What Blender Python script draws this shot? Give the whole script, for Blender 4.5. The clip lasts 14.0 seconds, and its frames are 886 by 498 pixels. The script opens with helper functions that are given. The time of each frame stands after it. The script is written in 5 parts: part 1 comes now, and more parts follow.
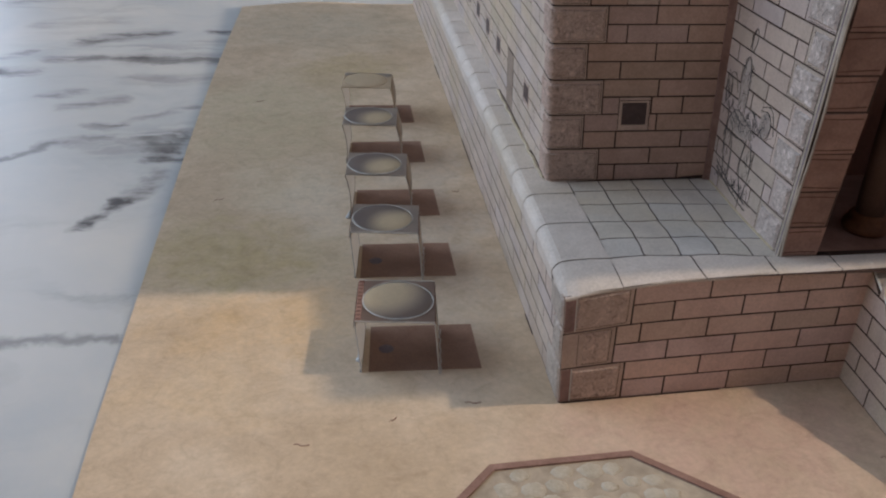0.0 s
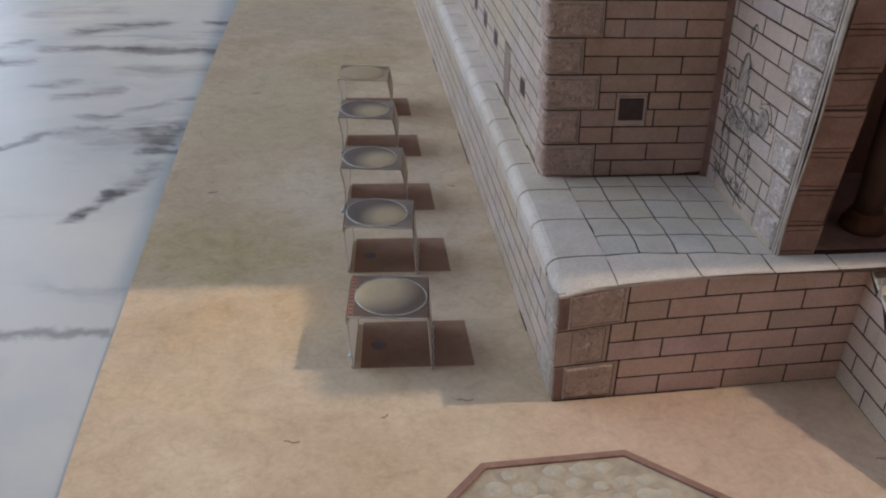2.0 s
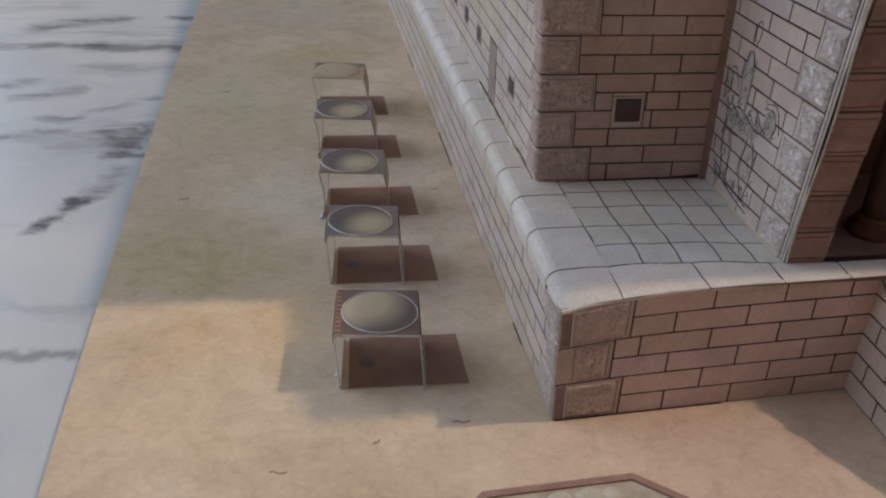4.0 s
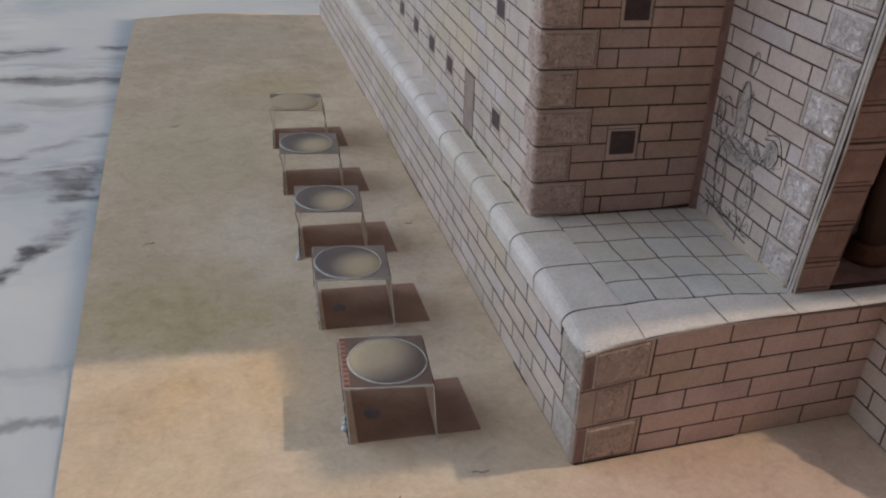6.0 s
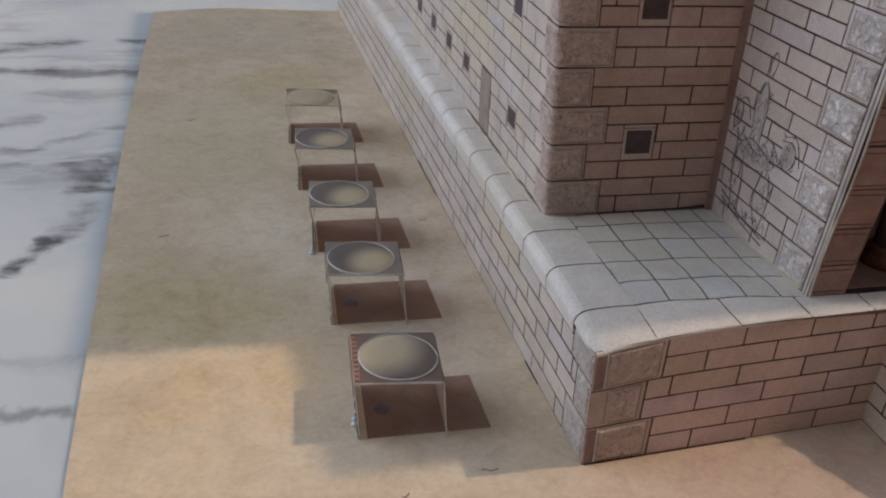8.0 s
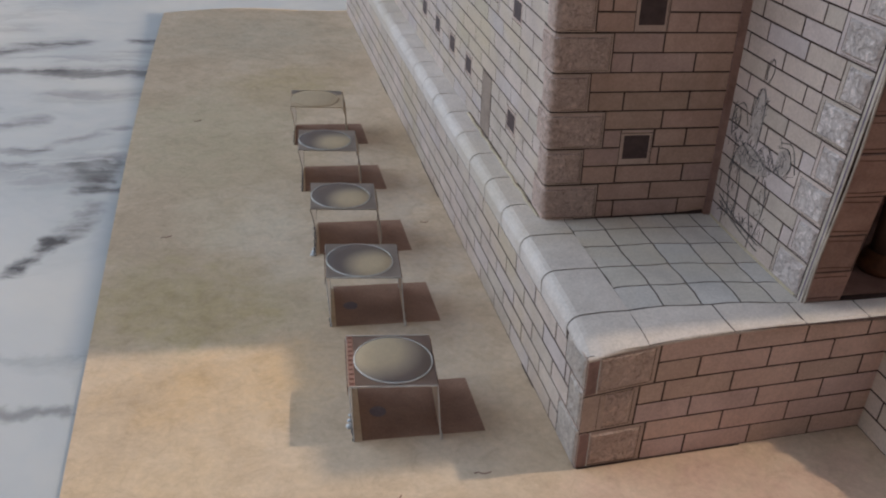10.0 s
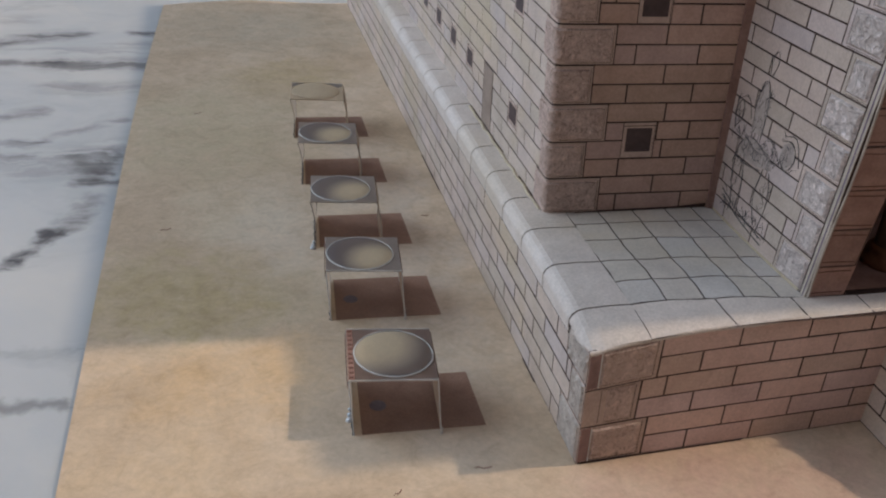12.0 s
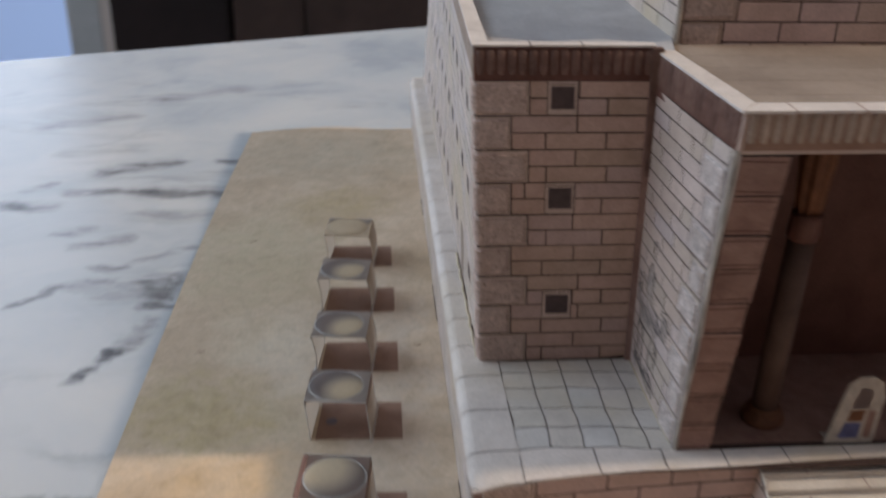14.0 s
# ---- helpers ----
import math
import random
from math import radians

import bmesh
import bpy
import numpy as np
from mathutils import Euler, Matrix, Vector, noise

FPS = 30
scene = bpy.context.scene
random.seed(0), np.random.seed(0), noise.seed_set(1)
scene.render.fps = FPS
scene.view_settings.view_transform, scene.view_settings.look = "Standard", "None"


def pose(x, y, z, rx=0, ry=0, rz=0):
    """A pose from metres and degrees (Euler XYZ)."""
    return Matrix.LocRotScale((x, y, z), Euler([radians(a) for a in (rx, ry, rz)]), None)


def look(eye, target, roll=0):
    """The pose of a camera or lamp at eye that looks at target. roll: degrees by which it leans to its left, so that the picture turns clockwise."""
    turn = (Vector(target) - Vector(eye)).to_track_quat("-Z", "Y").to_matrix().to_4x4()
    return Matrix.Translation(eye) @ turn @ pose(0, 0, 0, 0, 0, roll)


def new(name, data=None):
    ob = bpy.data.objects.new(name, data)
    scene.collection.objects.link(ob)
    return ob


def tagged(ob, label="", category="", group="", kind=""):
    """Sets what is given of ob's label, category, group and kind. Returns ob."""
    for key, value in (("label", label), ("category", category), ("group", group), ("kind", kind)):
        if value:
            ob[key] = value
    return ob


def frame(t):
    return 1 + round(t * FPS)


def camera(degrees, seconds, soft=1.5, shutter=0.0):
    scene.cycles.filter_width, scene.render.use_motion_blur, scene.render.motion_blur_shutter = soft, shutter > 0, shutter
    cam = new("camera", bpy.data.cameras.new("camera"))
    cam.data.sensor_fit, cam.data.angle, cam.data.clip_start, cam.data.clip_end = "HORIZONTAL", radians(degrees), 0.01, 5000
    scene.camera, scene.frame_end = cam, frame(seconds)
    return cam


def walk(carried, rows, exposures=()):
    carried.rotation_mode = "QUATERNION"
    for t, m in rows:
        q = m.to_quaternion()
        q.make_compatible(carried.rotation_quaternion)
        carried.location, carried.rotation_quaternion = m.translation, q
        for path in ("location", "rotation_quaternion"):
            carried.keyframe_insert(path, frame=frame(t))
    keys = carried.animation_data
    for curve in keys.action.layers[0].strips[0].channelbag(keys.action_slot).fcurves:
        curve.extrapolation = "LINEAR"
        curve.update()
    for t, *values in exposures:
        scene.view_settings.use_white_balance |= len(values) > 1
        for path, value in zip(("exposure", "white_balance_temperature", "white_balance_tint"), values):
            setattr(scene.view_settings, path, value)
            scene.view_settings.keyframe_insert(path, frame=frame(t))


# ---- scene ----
LENS = 50.0
cam = camera(LENS, 14.0, soft=2.1, shutter=0.5)
# Seconds, eye, a point looked at, roll; centimetres.
ROWS = [
    (0, (-3.316, -10.852, 8.629), (-0.878, 6.527, -0.963), 2.15),
    (0.5, (-3.246, -10.835, 8.600), (-0.825, 6.580, -0.932), 2.21),
    (1, (-3.319, -10.737, 8.536), (-0.801, 6.659, -1.006), 2.45),
    (1.5, (-3.251, -10.684, 8.592), (-0.770, 6.615, -1.133), 2.64),
    (2, (-3.209, -10.716, 8.609), (-0.766, 6.584, -1.123), 2.62),
    (2.5, (-3.151, -10.740, 8.593), (-0.817, 6.559, -1.169), 2.54),
    (4.8, (-4.133, -8.859, 8.390), (0.144, 8.028, -1.434), 3.53),
    (5, (-4.369, -8.682, 8.378), (0.243, 8.176, -1.345), 3.59),
    (5.5, (-4.791, -8.660, 8.271), (0.337, 8.117, -1.334), 3.89),
    (6, (-4.727, -8.954, 8.501), (0.379, 7.900, -0.978), 3.97),
    (6.5, (-4.693, -8.974, 8.551), (0.340, 7.924, -0.891), 4.25),
    (7, (-4.680, -8.967, 8.594), (0.354, 7.975, -0.766), 4.38),
    (7.5, (-4.711, -8.932, 8.478), (0.256, 8.058, -0.832), 4.70),
    (8, (-4.692, -8.943, 8.466), (0.107, 7.974, -1.061), 4.46),
    (10.5, (-4.426, -9.045, 8.627), (0.053, 7.918, -0.976), 4.37),
    (11, (-4.445, -8.976, 8.529), (0.068, 7.968, -1.091), 4.44),
    (11.5, (-4.471, -8.942, 8.537), (0.028, 7.976, -1.136), 4.32),
    (12, (-4.436, -8.957, 8.534), (0.050, 7.954, -1.155), 4.51),
    (12.5, (-4.447, -8.993, 8.576), (0.071, 7.930, -1.078), 4.50),
    (13, (-4.444, -8.920, 8.612), (0.039, 8.008, -1.050), 4.33),
    (13.2, (-4.086, -9.114, 9.025), (-0.012, 8.024, -0.418), 3.70),
    (13.4, (-3.410, -9.827, 9.619), (0.099, 7.761, 0.786), 2.75),
    (13.5, (-3.279, -10.170, 10.050), (0.080, 7.415, 1.133), 2.95),
    (13.6, (-3.126, -10.446, 10.648), (0.049, 7.343, 2.110), 2.66),
    (13.7, (-2.997, -10.685, 10.994), (-0.070, 7.235, 2.654), 2.75),
    (13.8, (-2.660, -10.923, 11.247), (-0.150, 7.119, 3.031), 2.70),
    (13.9, (-2.289, -11.143, 11.261), (-0.098, 6.919, 2.992), 2.33),
    (14, (-1.571, -11.531, 11.534), (-0.075, 6.432, 2.869), 1.38),
]
CM = 0.01
walk(cam, [(t, look(Vector(e) * CM, Vector(g) * CM, r)) for t, e, g, r in ROWS],
     exposures=((0.0, -0.13), (2.5, -0.13), (5.0, -0.12), (7.0, -0.03), (8.2, 0.0), (14.0, 0.0)))

# ---------------------------------------------------------------- light
SUN_EL, SUN_AZ = 49.5, 90.0
world = bpy.data.worlds.new("world")
scene.world = world
world.use_nodes = True
wn = world.node_tree
sky = wn.nodes.new("ShaderNodeTexSky")
sky.sky_type, sky.sun_disc = "NISHITA", False
sky.sun_elevation, sky.sun_rotation = radians(SUN_EL), radians(SUN_AZ)
wn.links.new(sky.outputs[0], wn.nodes["Background"].inputs[0])
wn.nodes["Background"].inputs[1].default_value = 0.15

sun = new("sun", bpy.data.lights.new("sun", "SUN"))
sun.data.energy, sun.data.angle, sun.data.color = 1.38, radians(2.0), (1.0, 0.815, 0.615)
sun.matrix_world = look((0.855, -0.012, 1.0), (0, 0, 0))


def window_lamp(name, eye, target, w, h, watts, colour):
    lamp = new(name, bpy.data.lights.new(name, "AREA"))
    lamp.data.shape, lamp.data.size, lamp.data.size_y = "RECTANGLE", w, h
    lamp.data.energy, lamp.data.color = watts, colour
    lamp.matrix_world = look(eye, target)


# Daylight that enters by the wide left window and by the glass door at the back.
window_lamp("window_daylight", (-1.88, 0.55, 1.15), (0.0, 0.35, 0.1), 1.9, 1.25, 33.5, (0.72, 0.865, 1.03))
window_lamp("door_daylight", (-0.95, 1.66, 0.30), (-0.4, 0.0, 0.0), 0.70, 1.9, 8, (0.72, 0.84, 1.0))
scene.view_settings.exposure = 0.0


# ---------------------------------------------------------------- materials
def shader(name, rough=0.6, spec=0.3):
    m = bpy.data.materials.new(name)
    m.use_nodes = True
    b = m.node_tree.nodes["Principled BSDF"]
    b.inputs["Roughness"].default_value = rough
    b.inputs["Specular IOR Level"].default_value = spec
    return m, m.node_tree, b


def ramp(nt, stops):
    r = nt.nodes.new("ShaderNodeValToRGB")
    e = r.color_ramp.elements
    while len(e) < len(stops):
        e.new(0.5)
    for el, (p, c) in zip(e, stops):
        el.position, el.color = p, (*c, 1)
    return r


def noise_node(nt, scale, detail=4, rough=0.55, warp=0.0, vec=None):
    n = nt.nodes.new("ShaderNodeTexNoise")
    n.inputs["Scale"].default_value, n.inputs["Detail"].default_value = scale, detail
    n.inputs["Roughness"].default_value, n.inputs["Distortion"].default_value = rough, warp
    if vec:
        nt.links.new(vec, n.inputs["Vector"])
    return n


def mix(nt, a, b, fac, kind="MIX"):
    n = nt.nodes.new("ShaderNodeMix")
    n.data_type, n.blend_type = "RGBA", kind
    for sock, v in ((n.inputs[6], a), (n.inputs[7], b), (n.inputs[0], fac)):
        if isinstance(v, (int, float)):
            sock.default_value = v
        elif isinstance(v, tuple):
            sock.default_value = (*v, 1)
        else:
            nt.links.new(v, sock)
    return n.outputs[2]


def where(nt):
    return nt.nodes.new("ShaderNodeNewGeometry").outputs["Position"]


def bump(nt, b, height, strength, distance):
    n = nt.nodes.new("ShaderNodeBump")
    n.inputs["Strength"].default_value, n.inputs["Distance"].default_value = strength, distance
    nt.links.new(height, n.inputs["Height"])
    nt.links.new(n.outputs[0], b.inputs["Normal"])


def see_through(nt, b, amount, colour=(0.92, 0.83, 0.70)):
    """Thin card lets some light pass."""
    t, k = nt.nodes.new("ShaderNodeBsdfTranslucent"), nt.nodes.new("ShaderNodeMixShader")
    t.inputs[0].default_value = (*colour, 1)
    k.inputs[0].default_value = amount
    nt.links.new(b.outputs[0], k.inputs[1])
    nt.links.new(t.outputs[0], k.inputs[2])
    nt.links.new(k.outputs[0], nt.nodes["Material Output"].inputs[0])


def paper(name, dark, light, scale=90, grain=2600, vary=0.10, rough=0.62, relief=0.25, mottle=None, mid=0.25, thin=0.0, tint=None, passed=(0.92, 0.83, 0.70)):
    """Printed card: soft blotches, fine print grain, each piece a little lighter or darker."""
    m, nt, b = shader(name, rough, 0.25)
    p = where(nt)
    big = noise_node(nt, scale, 4, 0.6, 0.4, p)
    col = ramp(nt, [(0.30, dark), (0.70, light)])
    nt.links.new(big.outputs[0], col.inputs[0])
    out = col.outputs[0]
    if mottle:
        blot = noise_node(nt, scale * 0.33, 3, 0.6, 0.8, p)
        f = ramp(nt, [(0.5, (0, 0, 0)), (0.72, (1, 1, 1))])
        nt.links.new(blot.outputs[0], f.inputs[0])
        out = mix(nt, out, mottle, f.outputs[0])
    fine = noise_node(nt, grain, 3, 0.7, 0, p)
    g = ramp(nt, [(0.25, (0.80, 0.80, 0.80)), (0.75, (1.12, 1.12, 1.12))])
    nt.links.new(fine.outputs[0], g.inputs[0])
    out = mix(nt, out, g.outputs[0], 0.9, "MULTIPLY")
    fleck = noise_node(nt, grain * 0.28, 4, 0.7, 0.6, p)
    h = ramp(nt, [(0.34, (0.80, 0.79, 0.77)), (0.50, (1.0, 1.0, 1.0)), (0.68, (1.12, 1.12, 1.13))])
    nt.links.new(fleck.outputs[0], h.inputs[0])
    out = mix(nt, out, h.outputs[0], mid, "MULTIPLY")
    if vary:
        info = nt.nodes.new("ShaderNodeObjectInfo")
        v = ramp(nt, tint or [(0.0, (1 - vary, 1 - vary, 1 - vary)), (1.0, (1 + vary, 1 + vary * 0.9, 1 + vary * 0.8))])
        nt.links.new(info.outputs["Random"], v.inputs[0])
        out = mix(nt, out, v.outputs[0], 1.0, "MULTIPLY")
    nt.links.new(out, b.inputs["Base Color"])
    if relief:
        bump(nt, b, fine.outputs[0], relief, 0.00012)
    if thin:
        see_through(nt, b, thin, passed)
    return m


def rough_stone(name, dark, light, fleck=1.5):
    """Printed bossed stone: speckled relief drawn in grey-brown on card."""
    m, nt, b = shader(name, 0.65, 0.25)
    p = where(nt)
    big = noise_node(nt, 260, 3, 0.6, 0.3, p)
    col = ramp(nt, [(0.3, dark), (0.7, light)])
    nt.links.new(big.outputs[0], col.inputs[0])
    crust = noise_node(nt, 1000, 4, 0.75, 1.2, p)
    c = ramp(nt, [(0.34, (0.46, 0.43, 0.42)), (0.44, (0.88, 0.84, 0.84)), (0.55, (1.0, 1.0, 1.0)), (0.64, (fleck, fleck, fleck * 1.03))])
    nt.links.new(crust.outputs[0], c.inputs[0])
    nt.links.new(mix(nt, col.outputs[0], c.outputs[0], 0.85, "MULTIPLY"), b.inputs["Base Color"])
    bump(nt, b, crust.outputs[0], 1.0, 0.0008)
    return m


# Dark veins of the slab: from, to, half width, strength; then the fainter grey ones.
VEINS = (
    (-10.4, 18.8, -8.4, 19.6, 0.30, 0.85), (-10.75, 16.85, -8.7, 17.1, 0.22, 1.0), (-8.7, 16.9, -6.1, 16.8, 0.34, 0.75), (-12.5, 15.8, -11.4, 15.8, 0.26, 0.9),
    (-7.43, 10.8, -7.1, 9.5, 0.20, 0.95), (-7.25, 9.4, -6.4, 9.45, 0.14, 0.9), (-6.75, 10.9, -7.1, 9.9, 0.13, 0.85), (-8.1, 10.5, -6.4, 10.8, 0.50, 0.55),
    (-7.85, 6.3, -7.45, 7.4, 0.13, 1.0), (-7.45, 7.4, -6.9, 8.6, 0.15, 0.75), (-10.5, 9.5, -9.45, 10.5, 0.10, 0.6), (-6.7, 19.6, -5.9, 19.5, 0.16, 0.9),
)
FAINT_VEINS = (
    (-12.5, 17.1, -11.7, 17.6, 0.18, 0.6), (-10.5, 13.9, -9.7, 14.1, 0.16, 0.7), (-9.7, 13.0, -8.7, 13.3, 0.24, 0.6), (-8.75, 11.6, -8.15, 11.8, 0.16, 0.75),
    (-8.15, 11.9, -6.6, 12.8, 0.13, 0.45), (-9.45, 10.5, -8.4, 10.9, 0.16, 0.55), (-8.45, 15.0, -6.2, 15.2, 0.30, 0.40), (-8.7, 18.0, -6.0, 18.6, 0.22, 0.45),
    (-11.9, 20.6, -9.8, 21.0, 0.35, 0.35), (-8.4, 2.28, -6.6, 2.35, 0.09, 0.55), (-9.9, 27.1, -7.2, 28.5, 0.35, 0.5), (-13.5, 23.5, -11.0, 24.8, 0.35, 0.4),
)


def marble():
    m, nt, b = shader("white_marble", 0.27, 0.22)
    p = where(nt)

    def vmath(op, a, c):
        n = nt.nodes.new("ShaderNodeVectorMath")
        n.operation = op
        for sock, v in ((n.inputs[0], a), (n.inputs[1], c)):
            if isinstance(v, tuple):
                sock.default_value = v
            elif v is not None:
                nt.links.new(v, sock)
        return n

    def smath(op, a, c, clamp=False):
        n = nt.nodes.new("ShaderNodeMath")
        n.operation, n.use_clamp = op, clamp
        for sock, v in ((n.inputs[0], a), (n.inputs[1], c)):
            if isinstance(v, (int, float)):
                sock.default_value = v
            else:
                nt.links.new(v, sock)
        return n.outputs[0]

    warp = noise_node(nt, 55, 4, 0.55, 0.2, p)
    shift = vmath("SUBTRACT", warp.outputs[1], (0.5, 0.5, 0.5)).outputs[0]
    small = vmath("MULTIPLY", shift, (0.014, 0.010, 0.0)).outputs[0]
    ragged = noise_node(nt, 330, 4, 0.6, 0.3, p)
    rag = vmath("MULTIPLY", vmath("SUBTRACT", ragged.outputs[1], (0.5, 0.5, 0.5)).outputs[0], (0.0045, 0.0035, 0.0)).outputs[0]
    bent = vmath("ADD", vmath("ADD", p, small).outputs[0], rag).outputs[0]
    cloud = noise_node(nt, 16, 5, 0.6, 0.5, bent)
    base = ramp(nt, [(0.30, (0.34, 0.375, 0.415)), (0.46, (0.45, 0.472, 0.50)), (0.68, (0.54, 0.538, 0.535))])
    nt.links.new(cloud.outputs[0], base.inputs[0])
    out = base.outputs[0]
    # Fine grey threads all over.
    stretch = nt.nodes.new("ShaderNodeMapping")
    stretch.inputs["Rotation"].default_value = (0, 0, radians(10))
    stretch.inputs["Scale"].default_value = (0.45, 1.3, 1)
    nt.links.new(bent, stretch.inputs[0])
    gate = noise_node(nt, 14, 3, 0.5, 0, p)
    g = ramp(nt, [(0.50, (0, 0, 0)), (0.66, (1, 1, 1))])
    nt.links.new(gate.outputs[0], g.inputs[0])
    threads = noise_node(nt, 26, 5, 0.55, 0.6, stretch.outputs[0])
    d = smath("ABSOLUTE", smath("SUBTRACT", threads.outputs[0], 0.5), 0.0)
    line = ramp(nt, [(0.0, (0.42, 0.42, 0.42)), (0.02, (0.2, 0.2, 0.2)), (0.06, (0, 0, 0))])
    nt.links.new(d, line.inputs[0])
    out = mix(nt, out, (0.20, 0.21, 0.23), mix(nt, line.outputs[0], g.outputs[0], 1.0, "MULTIPLY"))
    # The broad dark streaks of this slab.
    streak_map = nt.nodes.new("ShaderNodeMapping")
    streak_map.inputs["Scale"].default_value = (0.28, 1.5, 1)
    nt.links.new(bent, streak_map.inputs[0])
    streak = noise_node(nt, 150, 4, 0.6, 0.4, streak_map.outputs[0])
    sr = ramp(nt, [(0.34, (0.05, 0.05, 0.05)), (0.62, (1, 1, 1))])
    nt.links.new(streak.outputs[0], sr.inputs[0])
    for ax, ay, bx, by, width, power in VEINS + FAINT_VEINS:
        a, ab = Vector((ax, ay, 0)) * CM, (Vector((bx, by, 0)) - Vector((ax, ay, 0))) * CM
        flat = vmath("MULTIPLY", bent, (1.0, 1.0, 0.0)).outputs[0]
        rel = vmath("SUBTRACT", flat, tuple(a)).outputs[0]
        dot = vmath("DOT_PRODUCT", rel, tuple(ab)).outputs["Value"]
        t = smath("DIVIDE", dot, ab.length_squared, True)
        along = vmath("SCALE", tuple(ab), None)
        nt.links.new(t, along.inputs["Scale"])
        off = vmath("LENGTH", vmath("SUBTRACT", rel, along.outputs[0]).outputs[0], None).outputs["Value"]
        fall = nt.nodes.new("ShaderNodeMapRange")
        fall.interpolation_type = "SMOOTHSTEP"
        fall.inputs[1].default_value, fall.inputs[2].default_value = 0.0, width * 2.4 * CM
        fall.inputs[3].default_value, fall.inputs[4].default_value = power, 0.0
        nt.links.new(off, fall.inputs[0])
        f = mix(nt, fall.outputs[0], sr.outputs[0], 1.0, "MULTIPLY") if width > 0.12 else fall.outputs[0]
        out = mix(nt, out, (0.085, 0.085, 0.095), f)
    nt.links.new(out, b.inputs["Base Color"])
    # The stone lets light creep a few millimetres under its skin.
    b.inputs["Subsurface Weight"].default_value = 0.8
    b.inputs["Subsurface Radius"].default_value = (1.0, 1.0, 1.0)
    b.inputs["Subsurface Scale"].default_value = 0.0055
    return m


# Washes of the parchment print: centre, half sizes, colour, strength.
# They carry light too: orange where sunlit, olive in shade, pink from bounce.
WASHES = (
    (-5.0, 4.6, 2.6, 1.1, (0.45, 0.345, 0.175), 0.75), (-5.4, 5.6, 1.6, 0.9, (0.46, 0.365, 0.20), 0.6), (-2.6, 15.6, 1.8, 1.6, (0.49, 0.375, 0.215), 0.75),
    (-4.6, 12.0, 2.6, 3.8, (0.515, 0.435, 0.29), 0.65), (-4.2, 7.6, 1.4, 1.3, (0.64, 0.54, 0.40), 0.65), (-1.3, 6.0, 1.1, 7.0, (0.60, 0.50, 0.41), 0.75), (-3.3, 6.8, 1.2, 3.2, (0.63, 0.53, 0.42), 0.65),
    (-4.5, 2.6, 2.0, 1.2, (0.65, 0.44, 0.245), 0.7), (-5.2, 0.8, 1.5, 1.1, (0.61, 0.44, 0.275), 0.6), (2.2, -1.0, 3.4, 1.5, (0.57, 0.38, 0.30), 0.85), (-3.0, 20.0, 4.0, 2.8, (0.46, 0.385, 0.29), 0.7),
)


def parchment():
    """The printed ground of the model: mottled parchment with broad olive, orange and pink washes, fibres and speckles."""
    m, nt, b = shader("parchment_card", 0.66, 0.25)
    p = where(nt)
    big = noise_node(nt, 48, 5, 0.62, 0.6, p)
    col = ramp(nt, [(0.28, (0.48, 0.355, 0.24)), (0.5, (0.58, 0.44, 0.315)), (0.72, (0.67, 0.53, 0.40))])
    nt.links.new(big.outputs[0], col.inputs[0])
    out = col.outputs[0]
    warp = noise_node(nt, 95, 5, 0.65, 0.3, p)

    def node(kind, op, *ins):
        n = nt.nodes.new(kind)
        n.operation = op
        for sock, v in zip(n.inputs, ins):
            if isinstance(v, (int, float, tuple)):
                sock.default_value = v
            else:
                nt.links.new(v, sock)
        return n

    off = node("ShaderNodeVectorMath", "MULTIPLY", node("ShaderNodeVectorMath", "SUBTRACT", warp.outputs[1], (0.5, 0.5, 0.5)).outputs[0], (0.035, 0.035, 0.0)).outputs[0]
    bent = node("ShaderNodeVectorMath", "ADD", p, off).outputs[0]
    patchy = noise_node(nt, 170, 5, 0.68, 0.4, p)
    pr = ramp(nt, [(0.30, (0.35, 0.35, 0.35)), (0.62, (1, 1, 1))])
    nt.links.new(patchy.outputs[0], pr.inputs[0])
    for x, y, rx, ry, tint, power in WASHES:
        rel = node("ShaderNodeVectorMath", "SUBTRACT", bent, (x * CM, y * CM, 0.0)).outputs[0]
        unit = node("ShaderNodeVectorMath", "MULTIPLY", rel, (100 / rx, 100 / ry, 0.0)).outputs[0]
        far = node("ShaderNodeVectorMath", "LENGTH", unit).outputs["Value"]
        fall = nt.nodes.new("ShaderNodeMapRange")
        fall.interpolation_type = "SMOOTHSTEP"
        for sock, v in zip(list(fall.inputs)[1:5], (0.25, 1.25, power, 0.0)):
            sock.default_value = v
        nt.links.new(far, fall.inputs[0])
        out = mix(nt, out, tint, mix(nt, fall.outputs[0], pr.outputs[0], 1.0, "MULTIPLY"))
    cloud = noise_node(nt, 260, 5, 0.7, 0.8, p)
    cr = ramp(nt, [(0.32, (0.84, 0.83, 0.80)), (0.5, (1, 1, 1)), (0.68, (1.10, 1.10, 1.09))])
    nt.links.new(cloud.outputs[0], cr.inputs[0])
    out = mix(nt, out, cr.outputs[0], 0.8, "MULTIPLY")
    fine = noise_node(nt, 1000, 4, 0.7, 0, p)
    g = ramp(nt, [(0.25, (0.86, 0.86, 0.86)), (0.75, (1.08, 1.08, 1.08))])
    nt.links.new(fine.outputs[0], g.inputs[0])
    out = mix(nt, out, g.outputs[0], 0.9, "MULTIPLY")
    nt.links.new(out, b.inputs["Base Color"])
    bump(nt, b, fine.outputs[0], 0.6, 0.00012)
    return m


